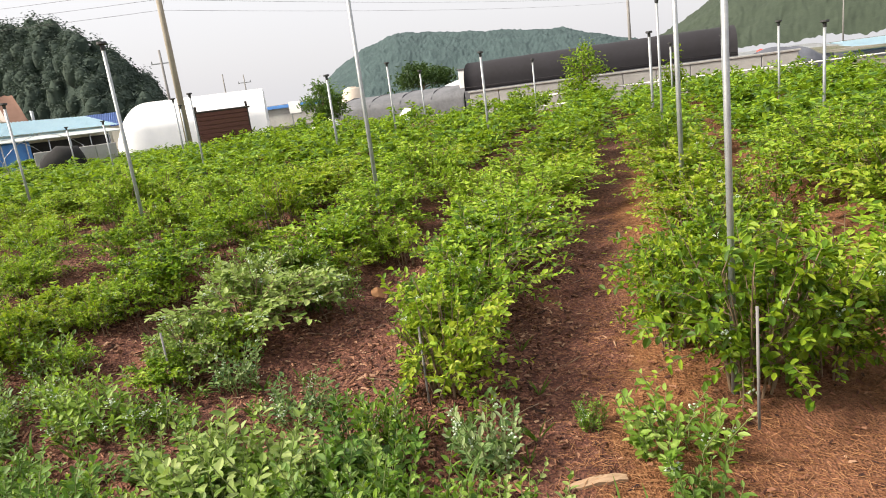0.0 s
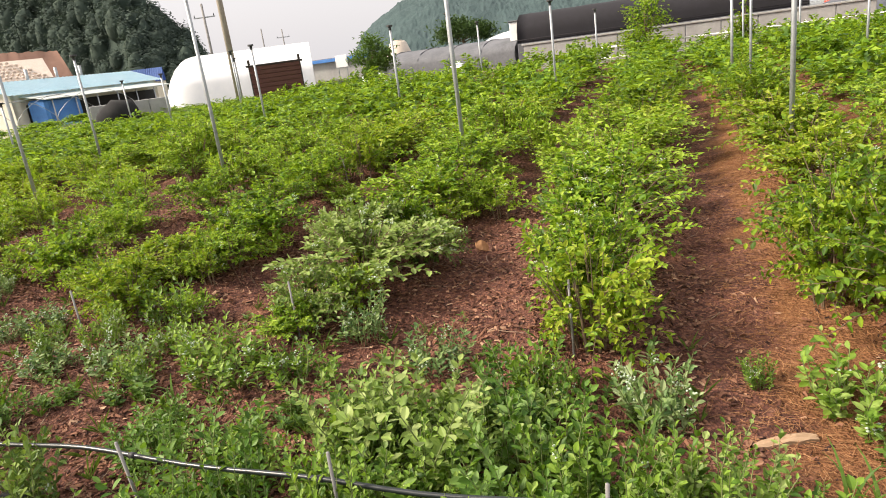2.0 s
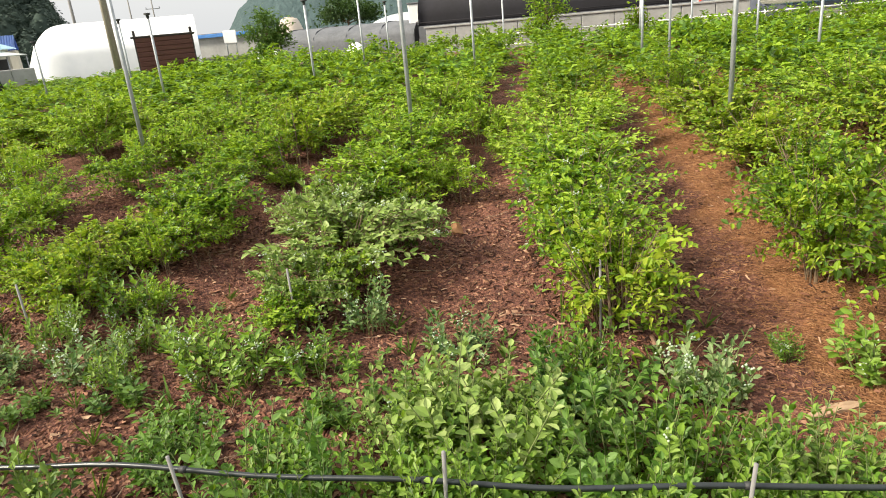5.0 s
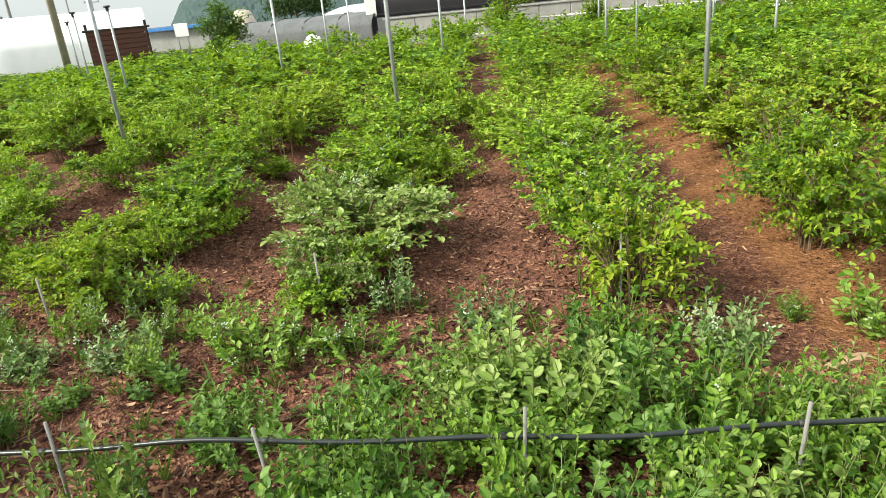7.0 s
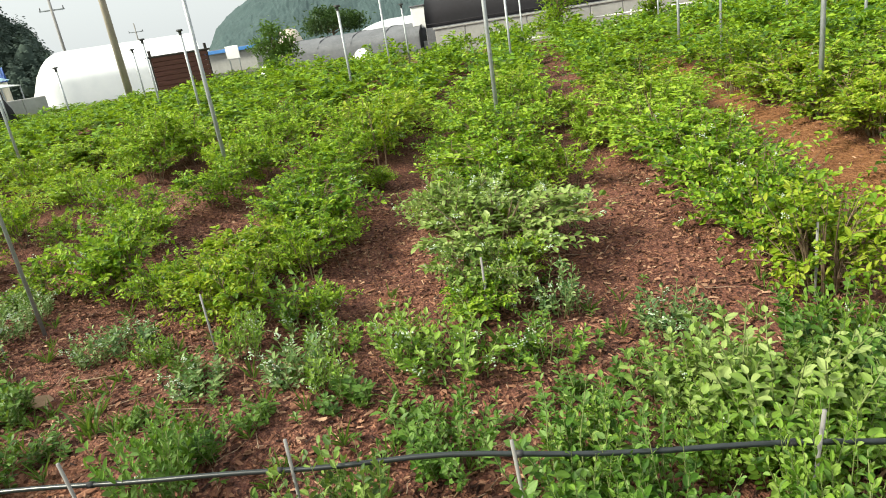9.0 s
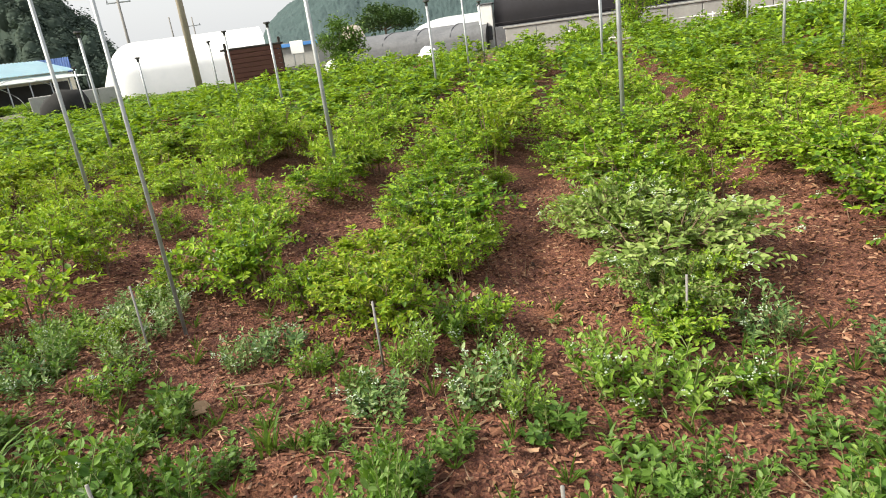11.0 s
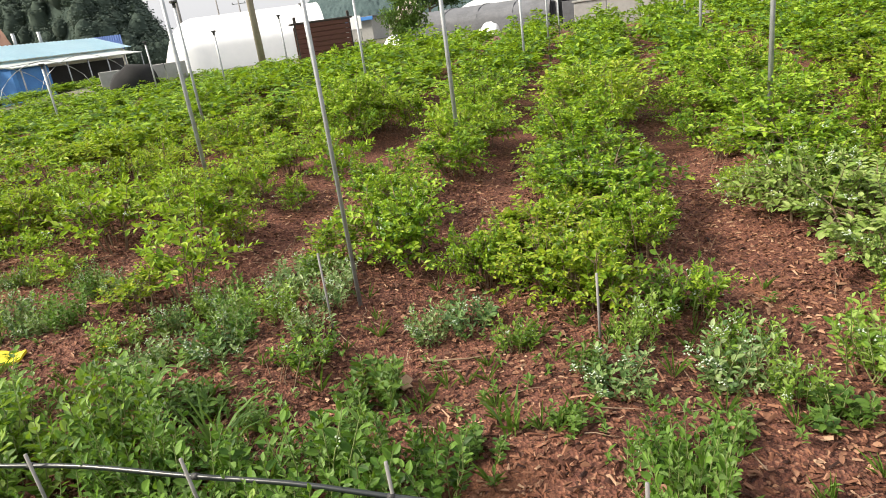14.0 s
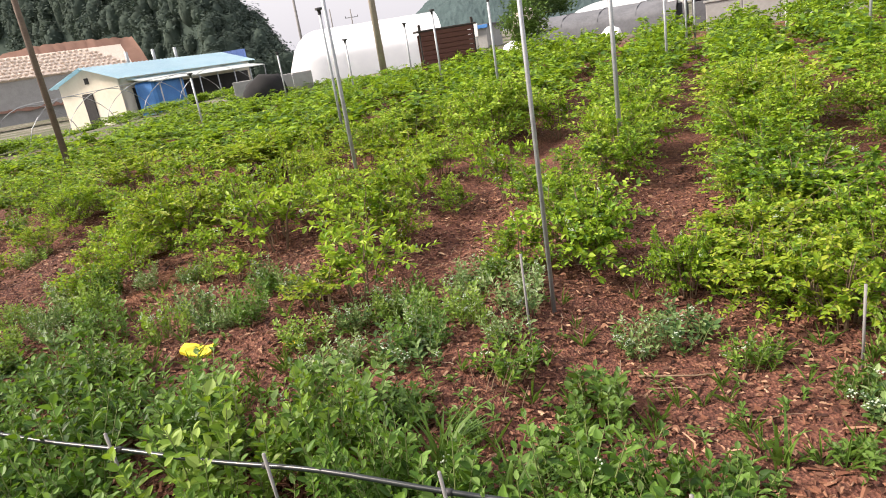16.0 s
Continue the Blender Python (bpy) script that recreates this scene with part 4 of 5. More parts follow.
def bearing(az, dist):
    """The world x, y at a bearing in degrees from +y, seen from the start of the walk."""
    return EYE.x + math.sin(radians(az)) * dist, EYE.y + math.cos(radians(az)) * dist


LAST = Vector((-4.52, 1.46, 1.69))


def bearing2(az, dist):
    """The world x, y at a bearing seen from the end of the walk."""
    return LAST.x + math.sin(radians(az)) * dist, LAST.y + math.cos(radians(az)) * dist


OCTA2, OCTF2 = _ball(2)


def woods(name, label, profile, dist, depth, crowns, size, flakes, mat, base, seed, bend=0.0):
    """A wooded hill: a ridge that follows a profile of bearing and elevation, covered by crowns of many leaf clumps."""
    rng = random.Random(seed)
    az0, az1 = profile[0][0], profile[-1][0]

    def elev(az):
        return float(np.interp(az, [p[0] for p in profile], [p[1] for p in profile]))

    def reach(az):
        return dist + bend * max(0.0, -31.0 - az)

    def height(az, k):
        top = reach(az) * math.tan(radians(elev(az))) + EYE.z - size * 0.9
        return base + max(0.0, top - base) * math.sin(min(1.0, k * 1.6) * math.pi / 2)

    v, f = [], []
    n_a, n_k = (60, 10) if flakes else (420, 90)
    for j in range(n_k):
        for i in range(n_a):
            az, k = az0 + (az1 - az0) * i / (n_a - 1), j / (n_k - 1)
            x, y = bearing(az, reach(az) + depth * (k - 0.62))
            p = Vector((x, y, height(az, k)))
            if flakes:
                p.z -= 0.4 * size
            else:
                lump = noise.voronoi(Vector((x, y, 0)) / size, distance_metric="DISTANCE")[0][0]
                p.z += size * (1.0 - 0.28 * lump) + 0.4 * size * noise.noise(Vector((x, y, 3)) / (size * 3)) + 0.25 * size * noise.noise(Vector((x, y, 7)) / (size * 0.4))
            v.append(p)
    for j in range(n_k - 1):
        for i in range(n_a - 1):
            a = j * n_a + i
            f.append((a, a + 1, a + n_a + 1, a + n_a))
    for _ in range(crowns if flakes else 0):
        az, k = rng.uniform(az0, az1), rng.random() * 0.75
        x, y = bearing(az, reach(az) + depth * (k - 0.62))
        c = Vector((x, y, height(az, k) + rng.uniform(-0.1, 0.35) * size * reach(az) / dist))
        rad = size * rng.uniform(0.6, 1.15) * reach(az) / dist
        tall = rng.uniform(1.0, 2.0)
        n = len(v)
        for q in OCTA2:
            v.append(c + Vector((q.x * rad, q.y * rad, q.z * rad * tall)) * (0.70 + 0.25 * noise.noise(q * 2.2 + c * 0.7)))
        f += [tuple(n + i for i in t) for t in OCTF2]
        for _ in range(flakes):
            d = Vector((rng.gauss(0, 1), rng.gauss(0, 1), rng.gauss(0.5, 0.8))).normalized()
            p = c + Vector((d.x * rad, d.y * rad, d.z * rad * tall)) * rng.uniform(0.66, 1.1)
            nn = (d * 0.5 + Vector((rng.uniform(-.6, .6), rng.uniform(-.6, .6), rng.uniform(0.4, 1.1)))).normalized()
            e = nn.orthogonal().normalized()
            g = nn.cross(e)
            t, q = rng.uniform(0, 6.28), rad * rng.uniform(0.06, 0.13)
            n = len(v)
            for m in range(4):
                u = t + m * 1.57 + rng.uniform(-0.3, 0.3)
                v.append(p + (e * math.cos(u) + g * math.sin(u)) * q)
            f.append((n, n + 1, n + 2, n + 3))
    ob = new(name, mesh_from(name, v, f, mat, True))
    tagged(ob, label, "woods", kind="stuff")


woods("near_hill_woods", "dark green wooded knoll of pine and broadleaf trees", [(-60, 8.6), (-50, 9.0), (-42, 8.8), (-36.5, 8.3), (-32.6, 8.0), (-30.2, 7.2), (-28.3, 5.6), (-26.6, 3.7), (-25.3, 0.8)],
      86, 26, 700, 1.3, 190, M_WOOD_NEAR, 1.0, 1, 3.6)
woods("far_hill_woods", "wooded hill behind the farm, haze painted into its leaf colour", [(-14, 0.5), (-12.8, 2.4), (-9.7, 4.3), (-6.7, 5.2), (0.3, 4.5), (7.2, 3.8), (11.1, 2.6), (15, 1.5), (20, 1.0)],
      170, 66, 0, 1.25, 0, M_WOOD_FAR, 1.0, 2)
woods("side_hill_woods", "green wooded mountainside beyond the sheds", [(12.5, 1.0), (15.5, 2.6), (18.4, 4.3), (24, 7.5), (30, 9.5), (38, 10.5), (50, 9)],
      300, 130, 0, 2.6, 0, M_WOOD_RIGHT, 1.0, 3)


def arch_house(name, label, axis_a, axis_b, width, eave, top, mat, hoops=9, seg=12, wave=0.008, rounded=0.0):
    """A tunnel of sheeting over steel hoops from one end to the other."""
    ax, ay, bx, by = *axis_a, *axis_b
    d = Vector((bx - ax, by - ay, 0))
    length = d.length
    turn = math.degrees(math.atan2(d.y, d.x))
    z = terrain(ax, ay)
    ob = thing(name, (ax, ay, z), label, "greenhouse", turn)
    v, f = [], []
    n = 28
    prof = [(-width / 2, -0.3), (-width / 2, eave)] + [(-width / 2 * math.cos(math.pi * k / seg), eave + (top - eave) * math.sin(math.pi * k / seg)) for k in range(1, seg)] + [(width / 2, eave), (width / 2, -0.3)]
    for i in range(n + 1):
        x = length * i / n
        sag = -wave * abs(math.sin(math.pi * i * hoops / n)) if 0 < i < n else 0
        q = max(0.0, 1 - x / rounded) if rounded else 0.0
        low = math.sqrt(1 - 0.86 * q * q)
        for py, pz in prof:
            v.append(Vector((x, py * (1 + sag) * (0.55 + 0.45 * low), (pz + sag) * (low if pz > 0 else 1))))
    m = len(prof)
    for i in range(n):
        for k in range(m - 1):
            a = i * m + k
            f.append((a, a + 1, a + m + 1, a + m))
    part("cover", mesh_from("cover", v, f, mat, True), ob)
    for i in (0, n):
        end = [Vector(v[i * m + k]) for k in range(m)]
        back = [p + Vector((0.03 if i == 0 else -0.03, 0, 0)) for p in end]
        sides = [(k, (k + 1) % m, m + (k + 1) % m, m + k) for k in range(m)]
        part("end_wall", mesh_from("end_wall", end + back, [tuple(range(m)), tuple(m + k for k in reversed(range(m)))] + sides, mat), ob)
    for h in range(hoops + 1):
        x = length * h / hoops
        if x < rounded or mat.name in ("white_vinyl", "white_sheeting") or h % 2:
            continue
        part("hoop", tube_mesh("hoop", [(x, py * 1.006, pz + 0.02) for py, pz in prof[::2] + [prof[-1]]], [0.018] * (len(prof[::2]) + 1), mat, 5), ob)
    return ob


# white vinyl tunnel to the left
arch_house("vinyl_greenhouse", "long white vinyl tunnel greenhouse with rounded roof", (-15.5, 28.7), (-9.6, 30.5), 4.6, 0.8, 2.0, M_VINYL, rounded=1.2)


def build_timber_rack():
    """A slatted red-brown board rack between two dark posts."""
    a, b = Vector((-8.09, 19.5, 0)), Vector((-6.74, 20.0, 0))
    d = b - a
    z = terrain(a.x, a.y)
    ob = thing("timber_rack", (a.x, a.y, z), "red-brown slatted timber rack with two dark posts", "rack", math.degrees(math.atan2(d.y, d.x)))
    L, top = d.length, 2.02 - z
    for k in range(9):
        part("slat", box_mesh("slat", (L, 0.03, 0.117), M_BOARD, (L / 2, 0, top - 0.1 - 0.125 * k)), ob)
    part("back_board", box_mesh("back_board", (L, 0.03, 1.1), M_BOARD, (L / 2, 0.62, top - 0.65)), ob)
    for x in (0.0, L):
        part("post", box_mesh("post", (0.07, 0.07, top + 0.25), M_DARKWOOD, (x, 0.03, (top + 0.25) / 2 - 0.1)), ob)
    part("top_rail", box_mesh("top_rail", (L + 0.2, 0.66, 0.05), M_DARKWOOD, (L / 2, 0.3, top - 0.02)), ob)


build_timber_rack()


M_DARKPOLE = plain("brown_pole", (0.08, 0.06, 0.045), (0.17, 0.13, 0.10), 5, 0.85)


def utility_pole(x, y, height, radius, arms, label, lean=(0, 0), mat=None):
    ob = thing("utility_pole", (x, y, terrain(x, y)), label, "utility pole", group="utility poles")
    ob.rotation_euler = (radians(lean[0]), radians(lean[1]), radians(12))
    part("shaft", tube_mesh("shaft", [(0, 0, -0.3), (0, 0, height * 0.5), (0, 0, height)], [radius, radius * 0.85, radius * 0.7], mat or M_POLE, 12), ob)
    for h in arms:
        arm = part("crossarm", box_mesh("crossarm", (1.5, 0.08, 0.08), M_STEEL, (0, 0.1, h)), ob)
        for k in (-0.68, 0.0, 0.68):
            part("insulator", tube_mesh("insulator", [(k, 0.1, h + 0.04), (k, 0.1, h + 0.2)], [0.04, 0.03], M_CAP, 6), arm)


utility_pole(-10.3, 23.5, 7.0, 0.12, (5.6,), "weathered concrete utility pole with steel crossarm")
for az, dist, top_el, r_, arm in ((-25.4, 52, 6.0, 0.11, True), (-21.1, 83, 3.7, 0.10, False), (-19.5, 83, 3.5, 0.09, True), (12.2, 60, 6.5, 0.15, True), (27, 80, 3.2, 0.08, False)):
    x, y = bearing(az, dist)
    hh = EYE.z + dist * math.tan(radians(top_el)) - terrain(x, y)
    utility_pole(x, y, hh, r_, (hh - 0.9,) if arm else (), "slim distant utility pole", mat=M_FARPOLE)


def wire(a, b, sag, label="thin black overhead wire between poles"):
    a, b = Vector(a), Vector(b)
    pts = [a.lerp(b, k / 16) - Vector((0, 0, sag * 4 * (k / 16) * (1 - k / 16))) for k in range(17)]
    ob = thing("overhead_wire", (0, 0, 0), label, "wire", group="overhead wires")
    part("strand", tube_mesh("strand", pts, [0.006] * 17, M_WIRE, 4), ob)


wx, wy = bearing(12.2, 60)
for k in range(3):
    wire((-10.3, 23.5, 6.3 - 0.35 * k), (wx, wy, 7.9 - 0.45 * k), 0.25)
    wire((-10.3, 23.5, 6.3 - 0.35 * k), (-46, 22, 7.6 - 0.3 * k), 0.3)
wire((-10.3, 23.5, 5.5), (-2.0, 9.0, 7.2), 0.1)
x, y = bearing2(-40.2, 13.5)
utility_pole(x, y, 5.2, 0.06, (4.6,), "brown wooden utility pole beside the field", mat=M_DARKPOLE)


# ---------------------------------------------------------------- black net house, wall and sheds ahead
def along(k, back=0.0):
    """A point k metres along the front of the net house, back metres behind it."""
    return -0.35 + CR * k + SR * back, 24.3 - SR * k + CR * back


def build_net_house():
    x, y = along(0)
    z = 1.1
    ob = thing("net_house", (x, y, z), "long low house under black shade netting", "net house", -12)
    L, D = 8.9, 6.0
    v, f = [], []
    n = 24
    prof = [(0.0, -0.4), (0.0, 0.8)] + [(0.9 - 0.9 * math.cos(radians(a)), 0.8 + 0.68 * math.sin(radians(a))) for a in range(15, 91, 15)] + [(D - 0.7, 1.48), (D, 1.0), (D, -0.4)]
    for i in range(n + 1):
        for py, pz in prof:
            v.append(Vector((L * i / n, py, pz + 0.006 * math.sin(i * 2.2) * (pz > 0.9))))
    m = len(prof)
    for i in range(n):
        for k in range(m - 1):
            a = i * m + k
            f.append((a, a + 1, a + m + 1, a + m))
    f.append(tuple(range(m)))
    f.append(tuple(n * m + k for k in reversed(range(m))))
    part("netting", mesh_from("netting", v, f, M_NET, True), ob)
    part("curtain", box_mesh("curtain", (L, 0.02, 0.72), M_GREYNET, (L / 2, -0.03, 0.15)), ob, "grey side curtain under the black netting")
    part("batten", tube_mesh("batten", [(0, -0.04, 0.62), (L, -0.04, 0.62)], [0.012, 0.012], M_NET, 6), ob)


def build_wall():
    x, y = along(0.4, -1.0)
    ob = thing("concrete_wall", (x, y, 0.9), "low grey concrete wall in front of the black net house", "wall", -12, kind="structure")
    for k in range(10):
        part("wall_panel", box_mesh("wall_panel", (0.98, 0.12, 0.85), M_CONCRETE, (0.5 + k, 0, 0.2), bevel=0.015), ob)
    part("coping", box_mesh("coping", (10.1, 0.18, 0.06), M_CONCRETE, (5.0, 0, 0.656)), ob)
    for h, zz in ((0.0, 0.28), (0.0, -0.02)):
        part("rail", tube_mesh("rail", [(2.0, -1.5, zz), (19.0, -1.5, zz)], [0.022, 0.022], M_WHITE, 6), ob)
    for k in range(9):
        part("rail_post", tube_mesh("rail_post", [(2.0 + 2 * k, -1.5, -0.6), (2.0 + 2 * k, -1.5, 0.35)], [0.02, 0.02], M_WHITE, 6), ob)


build_net_house()
build_wall()


def build_side_shed():
    """The low blue-edged shed, a white board and a covered heap between the greenhouse and the tank."""
    x, y = bearing(-15.2, 36)
    z = terrain(x, y)
    ob = thing("low_shed", (x, y, z), "low grey shed with a bright blue roof edge", "shed", -14)
    part("wall", box_mesh("wall", (3.4, 2.2, 1.0), M_CONCRETE, (0, 0, 0.45)), ob)
    part("roof", box_mesh("roof", (3.7, 2.5, 0.08), M_GREYNET, (0, 0, 1.0)), ob)
    part("fascia", box_mesh("fascia", (3.7, 0.05, 0.16), M_TARP, (0, -1.28, 0.93)), ob, "bright blue roof edge")
    x, y = bearing(-15.9, 30)
    ob = thing("sign_board", (x, y, terrain(x, y)), "plain white board on two thin posts", "board", -10)
    part("panel", box_mesh("panel", (0.55, 0.04, 0.5), M_WHITE, (0, 0, 0.95)), ob)
    for k in (-0.2, 0.2):
        part("post", tube_mesh("post", [(k, 0.03, -0.1), (k, 0.03, 1.2)], [0.02, 0.02], M_STEEL, 6), ob)
    for az, dist, wid in ((-13.6, 27, 0.55), (-6.6, 26, 0.35)):
        x, y = bearing(az, dist)
        ob = thing("covered_heap", (x, y, terrain(x, y)), "small heap under pale sheeting", "heap", 20)
        bm = bmesh.new()
        bmesh.ops.create_icosphere(bm, subdivisions=3, radius=1.0)
        for vert in bm.verts:
            k = 1 + 0.2 * noise.noise(vert.co * 2.5 + Vector((az, 0, 0)))
            vert.co = Vector((vert.co.x * wid * k, vert.co.y * 0.5 * k, max(-0.1, vert.co.z * 0.44 * k)))
        part("cover", finish("cover", bm, M_VINYL, True), ob)


build_side_shed()


M_SHEETING = plain("white_sheeting", (0.32, 0.34, 0.35), (0.46, 0.48, 0.49), 0.8, 0.6)
M_SLATE = plain("slate_grey_cover", (0.05, 0.055, 0.07), (0.11, 0.12, 0.145), 1.2, 0.7)


def build_right_sheds():
    # white sheeted shed and the long pale blue one, far right
    for az, dist, wid, dep, top, mat, label in ((22.6, 32, 3.4, 4, 1.70, M_SHEETING, "low shed with white sagging sheet roof"), (31.5, 34, 5.5, 4, 1.6, M_ROOF, "long shed with pale blue sheet roof")):
        x, y = bearing(az, dist)
        z = terrain(x, y)
        ob = thing("shed", (x, y, z), label, "shed", -12)
        h = top - z
        part("wall", box_mesh("wall", (wid, dep, h - 0.25), M_SLATE, (0, 0, (h - 0.25) / 2 - 0.2)), ob)
        v = [Vector((sx * (wid / 2 + 0.3) , sy * (dep / 2 + 0.2), (h - 0.22 - 0.05 * math.sin(i * 0.42)) if sy < 0 else h + 0.02)) for sy in (-1, 1) for i, sx in enumerate(np.linspace(-1, 1, 16))]
        f = [(i, i + 1, i + 17, i + 16) for i in range(15)]
        bm = bmesh.new()
        bv = [bm.verts.new(p) for p in v]
        for q in f:
            bm.faces.new([bv[i] for i in q])
        bmesh.ops.solidify(bm, geom=bm.faces[:], thickness=0.05)
        part("roof", finish("roof", bm, mat), ob)


build_right_sheds()
def build_dark_heap():
    """A long low heap under a slate-coloured cover, with a red scrap on the roof behind."""
    x, y = bearing(22.8, 27.0)
    ob = thing("covered_heap", (x, y, terrain(x, y)), "long low heap under a slate-coloured tarpaulin", "heap", -14)
    bm = bmesh.new()
    bmesh.ops.create_icosphere(bm, subdivisions=4, radius=1.0)
    for vert in bm.verts:
        c = vert.co
        k = 1 + 0.10 * noise.noise(c * 2.2) + 0.03 * noise.noise(c * 8)
        vert.co = Vector((c.x * 1.7 * k, c.y * 0.9 * k, max(-0.1, c.z * 0.92 * k)))
    part("cover", finish("cover", bm, M_SLATE, True), ob)
    x, y = bearing(21.6, 30.4)
    ob = thing("red_sack", (x, y, 1.62), "small red sack lying on the white shed roof", "sack", 20)
    bm = bmesh.new()
    bmesh.ops.create_icosphere(bm, subdivisions=2, radius=1.0)
    for vert in bm.verts:
        k = 1 + 0.25 * noise.noise(vert.co * 2.0)
        vert.co = Vector((vert.co.x * 0.16 * k, vert.co.y * 0.12 * k, vert.co.z * 0.13 * k))
    part("sack", finish("sack", bm, M_RED, True), ob)


build_dark_heap()
# grey net tunnels behind the field
arch_house("net_tunnel", "low tunnel under grey netting", bearing(-10.5, 30), bearing(-0.5, 28), 4.0, 0.4, 0.95, M_GREYNET, 8)
arch_house("net_tunnel", "small tunnel with a pale net cover", (-3.6, 59.0), (2.6, 57.5), 4.0, 0.4, 1.65, M_SHEETING, 6, rounded=3.5)


def build_white_kiosk():
    x, y = -0.3, 27.4
    z = terrain(x, y)
    ob = thing("kiosk", (x, y, z), "narrow white painted panel hut beside the net house", "hut", -12)
    part("body", box_mesh("body", (0.55, 0.5, 1.65), M_WHITE, (0, 0, 0.75), bevel=0.03), ob)
    part("panel", box_mesh("panel", (0.2, 0.03, 0.5), M_GREYNET, (0.1, -0.26, 0.55)), ob, "grey panel")
    part("top", box_mesh("top", (0.62, 0.58, 0.05), M_GREYNET, (0, 0, 1.6)), ob)


build_white_kiosk()


def build_tank():
    x, y = bearing(-11.0, 32.4)
    z = terrain(x, y)
    ob = thing("water_tank", (x, y, z), "beige plastic water tank with a tapered top", "tank")
    h = 2.44 - z
    part("body", tube_mesh("body", [(0, 0, 0), (0, 0, h * 0.55), (0, 0, h * 0.62), (0, 0, h * 0.95), (0, 0, h)], [0.62, 0.62, 0.58, 0.40, 0.32], M_BEIGE, 20), ob)
    part("lid", tube_mesh("lid", [(0, 0, h), (0, 0, h + 0.05)], [0.22, 0.2], M_BEIGE, 14), ob)


build_tank()


def leafy_tree(x, y, height, crown_w, trunk_h, seed, label, mat, n=1500, leaf_len=0.16, name="tree"):
    rng = random.Random(seed)
    z = terrain(x, y)
    ob = thing(name, (x, y, z), label, "tree")
    v, f, lv, lf = [], [], [], []
    tube(v, f, [(0, 0, -0.2), (0.03, 0.02, trunk_h), (0.0, 0.05, height * 0.75)], [0.035 * height, 0.026 * height, 0.008 * height], 8)
    clumps = []
    for k in range(16):
        a = rng.uniform(0, 6.28)
        q = math.sqrt(rng.random())
        tip = Vector((math.cos(a) * q * crown_w / 2, math.sin(a) * q * crown_w / 2, trunk_h + (height - trunk_h) * rng.uniform(0.25, 1.0) * (1 - 0.45 * q * q)))
        s0 = Vector((0, 0, trunk_h + (tip.z - trunk_h) * rng.uniform(0.1, 0.5)))
        tube(v, f, [s0, s0.lerp(tip, 0.5) + Vector((0, 0, 0.05)), tip], [0.012 * height, 0.008 * height, 0.003 * height], 5)
        clumps.append(tip)
    for _ in range(n):
        c = rng.choice(clumps)
        p = c + Vector((rng.gauss(0, crown_w * 0.11), rng.gauss(0, crown_w * 0.11), rng.gauss(0, (height - trunk_h) * 0.10)))
        d = Vector((rng.gauss(0, 1), rng.gauss(0, 1), rng.gauss(0, 0.6))).normalized()
        ln = leaf_len * rng.uniform(0.7, 1.3)
        leaf(lv, lf, p, d, Vector((0, 0, 1)), ln, ln * 0.5)
    part("trunk", mesh_from("trunk", v, f, M_STEM, True), ob)
    part("crown", mesh_from("crown", lv, lf, mat), ob)


x, y = bearing(-13.5, 25.5)
leafy_tree(x, y, 1.75, 1.5, 0.3, 5, "green leafy young tree at the edge of the field", M_SAPLING, 2600, 0.14, "young_tree")
x, y = bearing(-5.0, 78)
leafy_tree(x, y, 4.1, 6.4, 1.1, 6, "round dark green tree behind the net tunnels", M_TREE, 3000, 0.45)
x, y = bearing(8.3, 20.5)
leafy_tree(x, y, 1.75, 1.3, 0.2, 7, "tall light green shrub with upright twigs", M_GREEN, 1500, 0.12, "tall_shrub")
x, y = bearing(15.3, 19.5)
leafy_tree(x, y, 1.5, 0.6, 0.2, 8, "slender light green shrub with upright twigs", M_YELLOW, 600, 0.12, "tall_shrub")


# ---------------------------------------------------------------- cottage, stone bank and yard to the left
M_SHEET = plain("translucent_sheet", (0.34, 0.38, 0.36), (0.50, 0.53, 0.50), 0.7, 0.5)


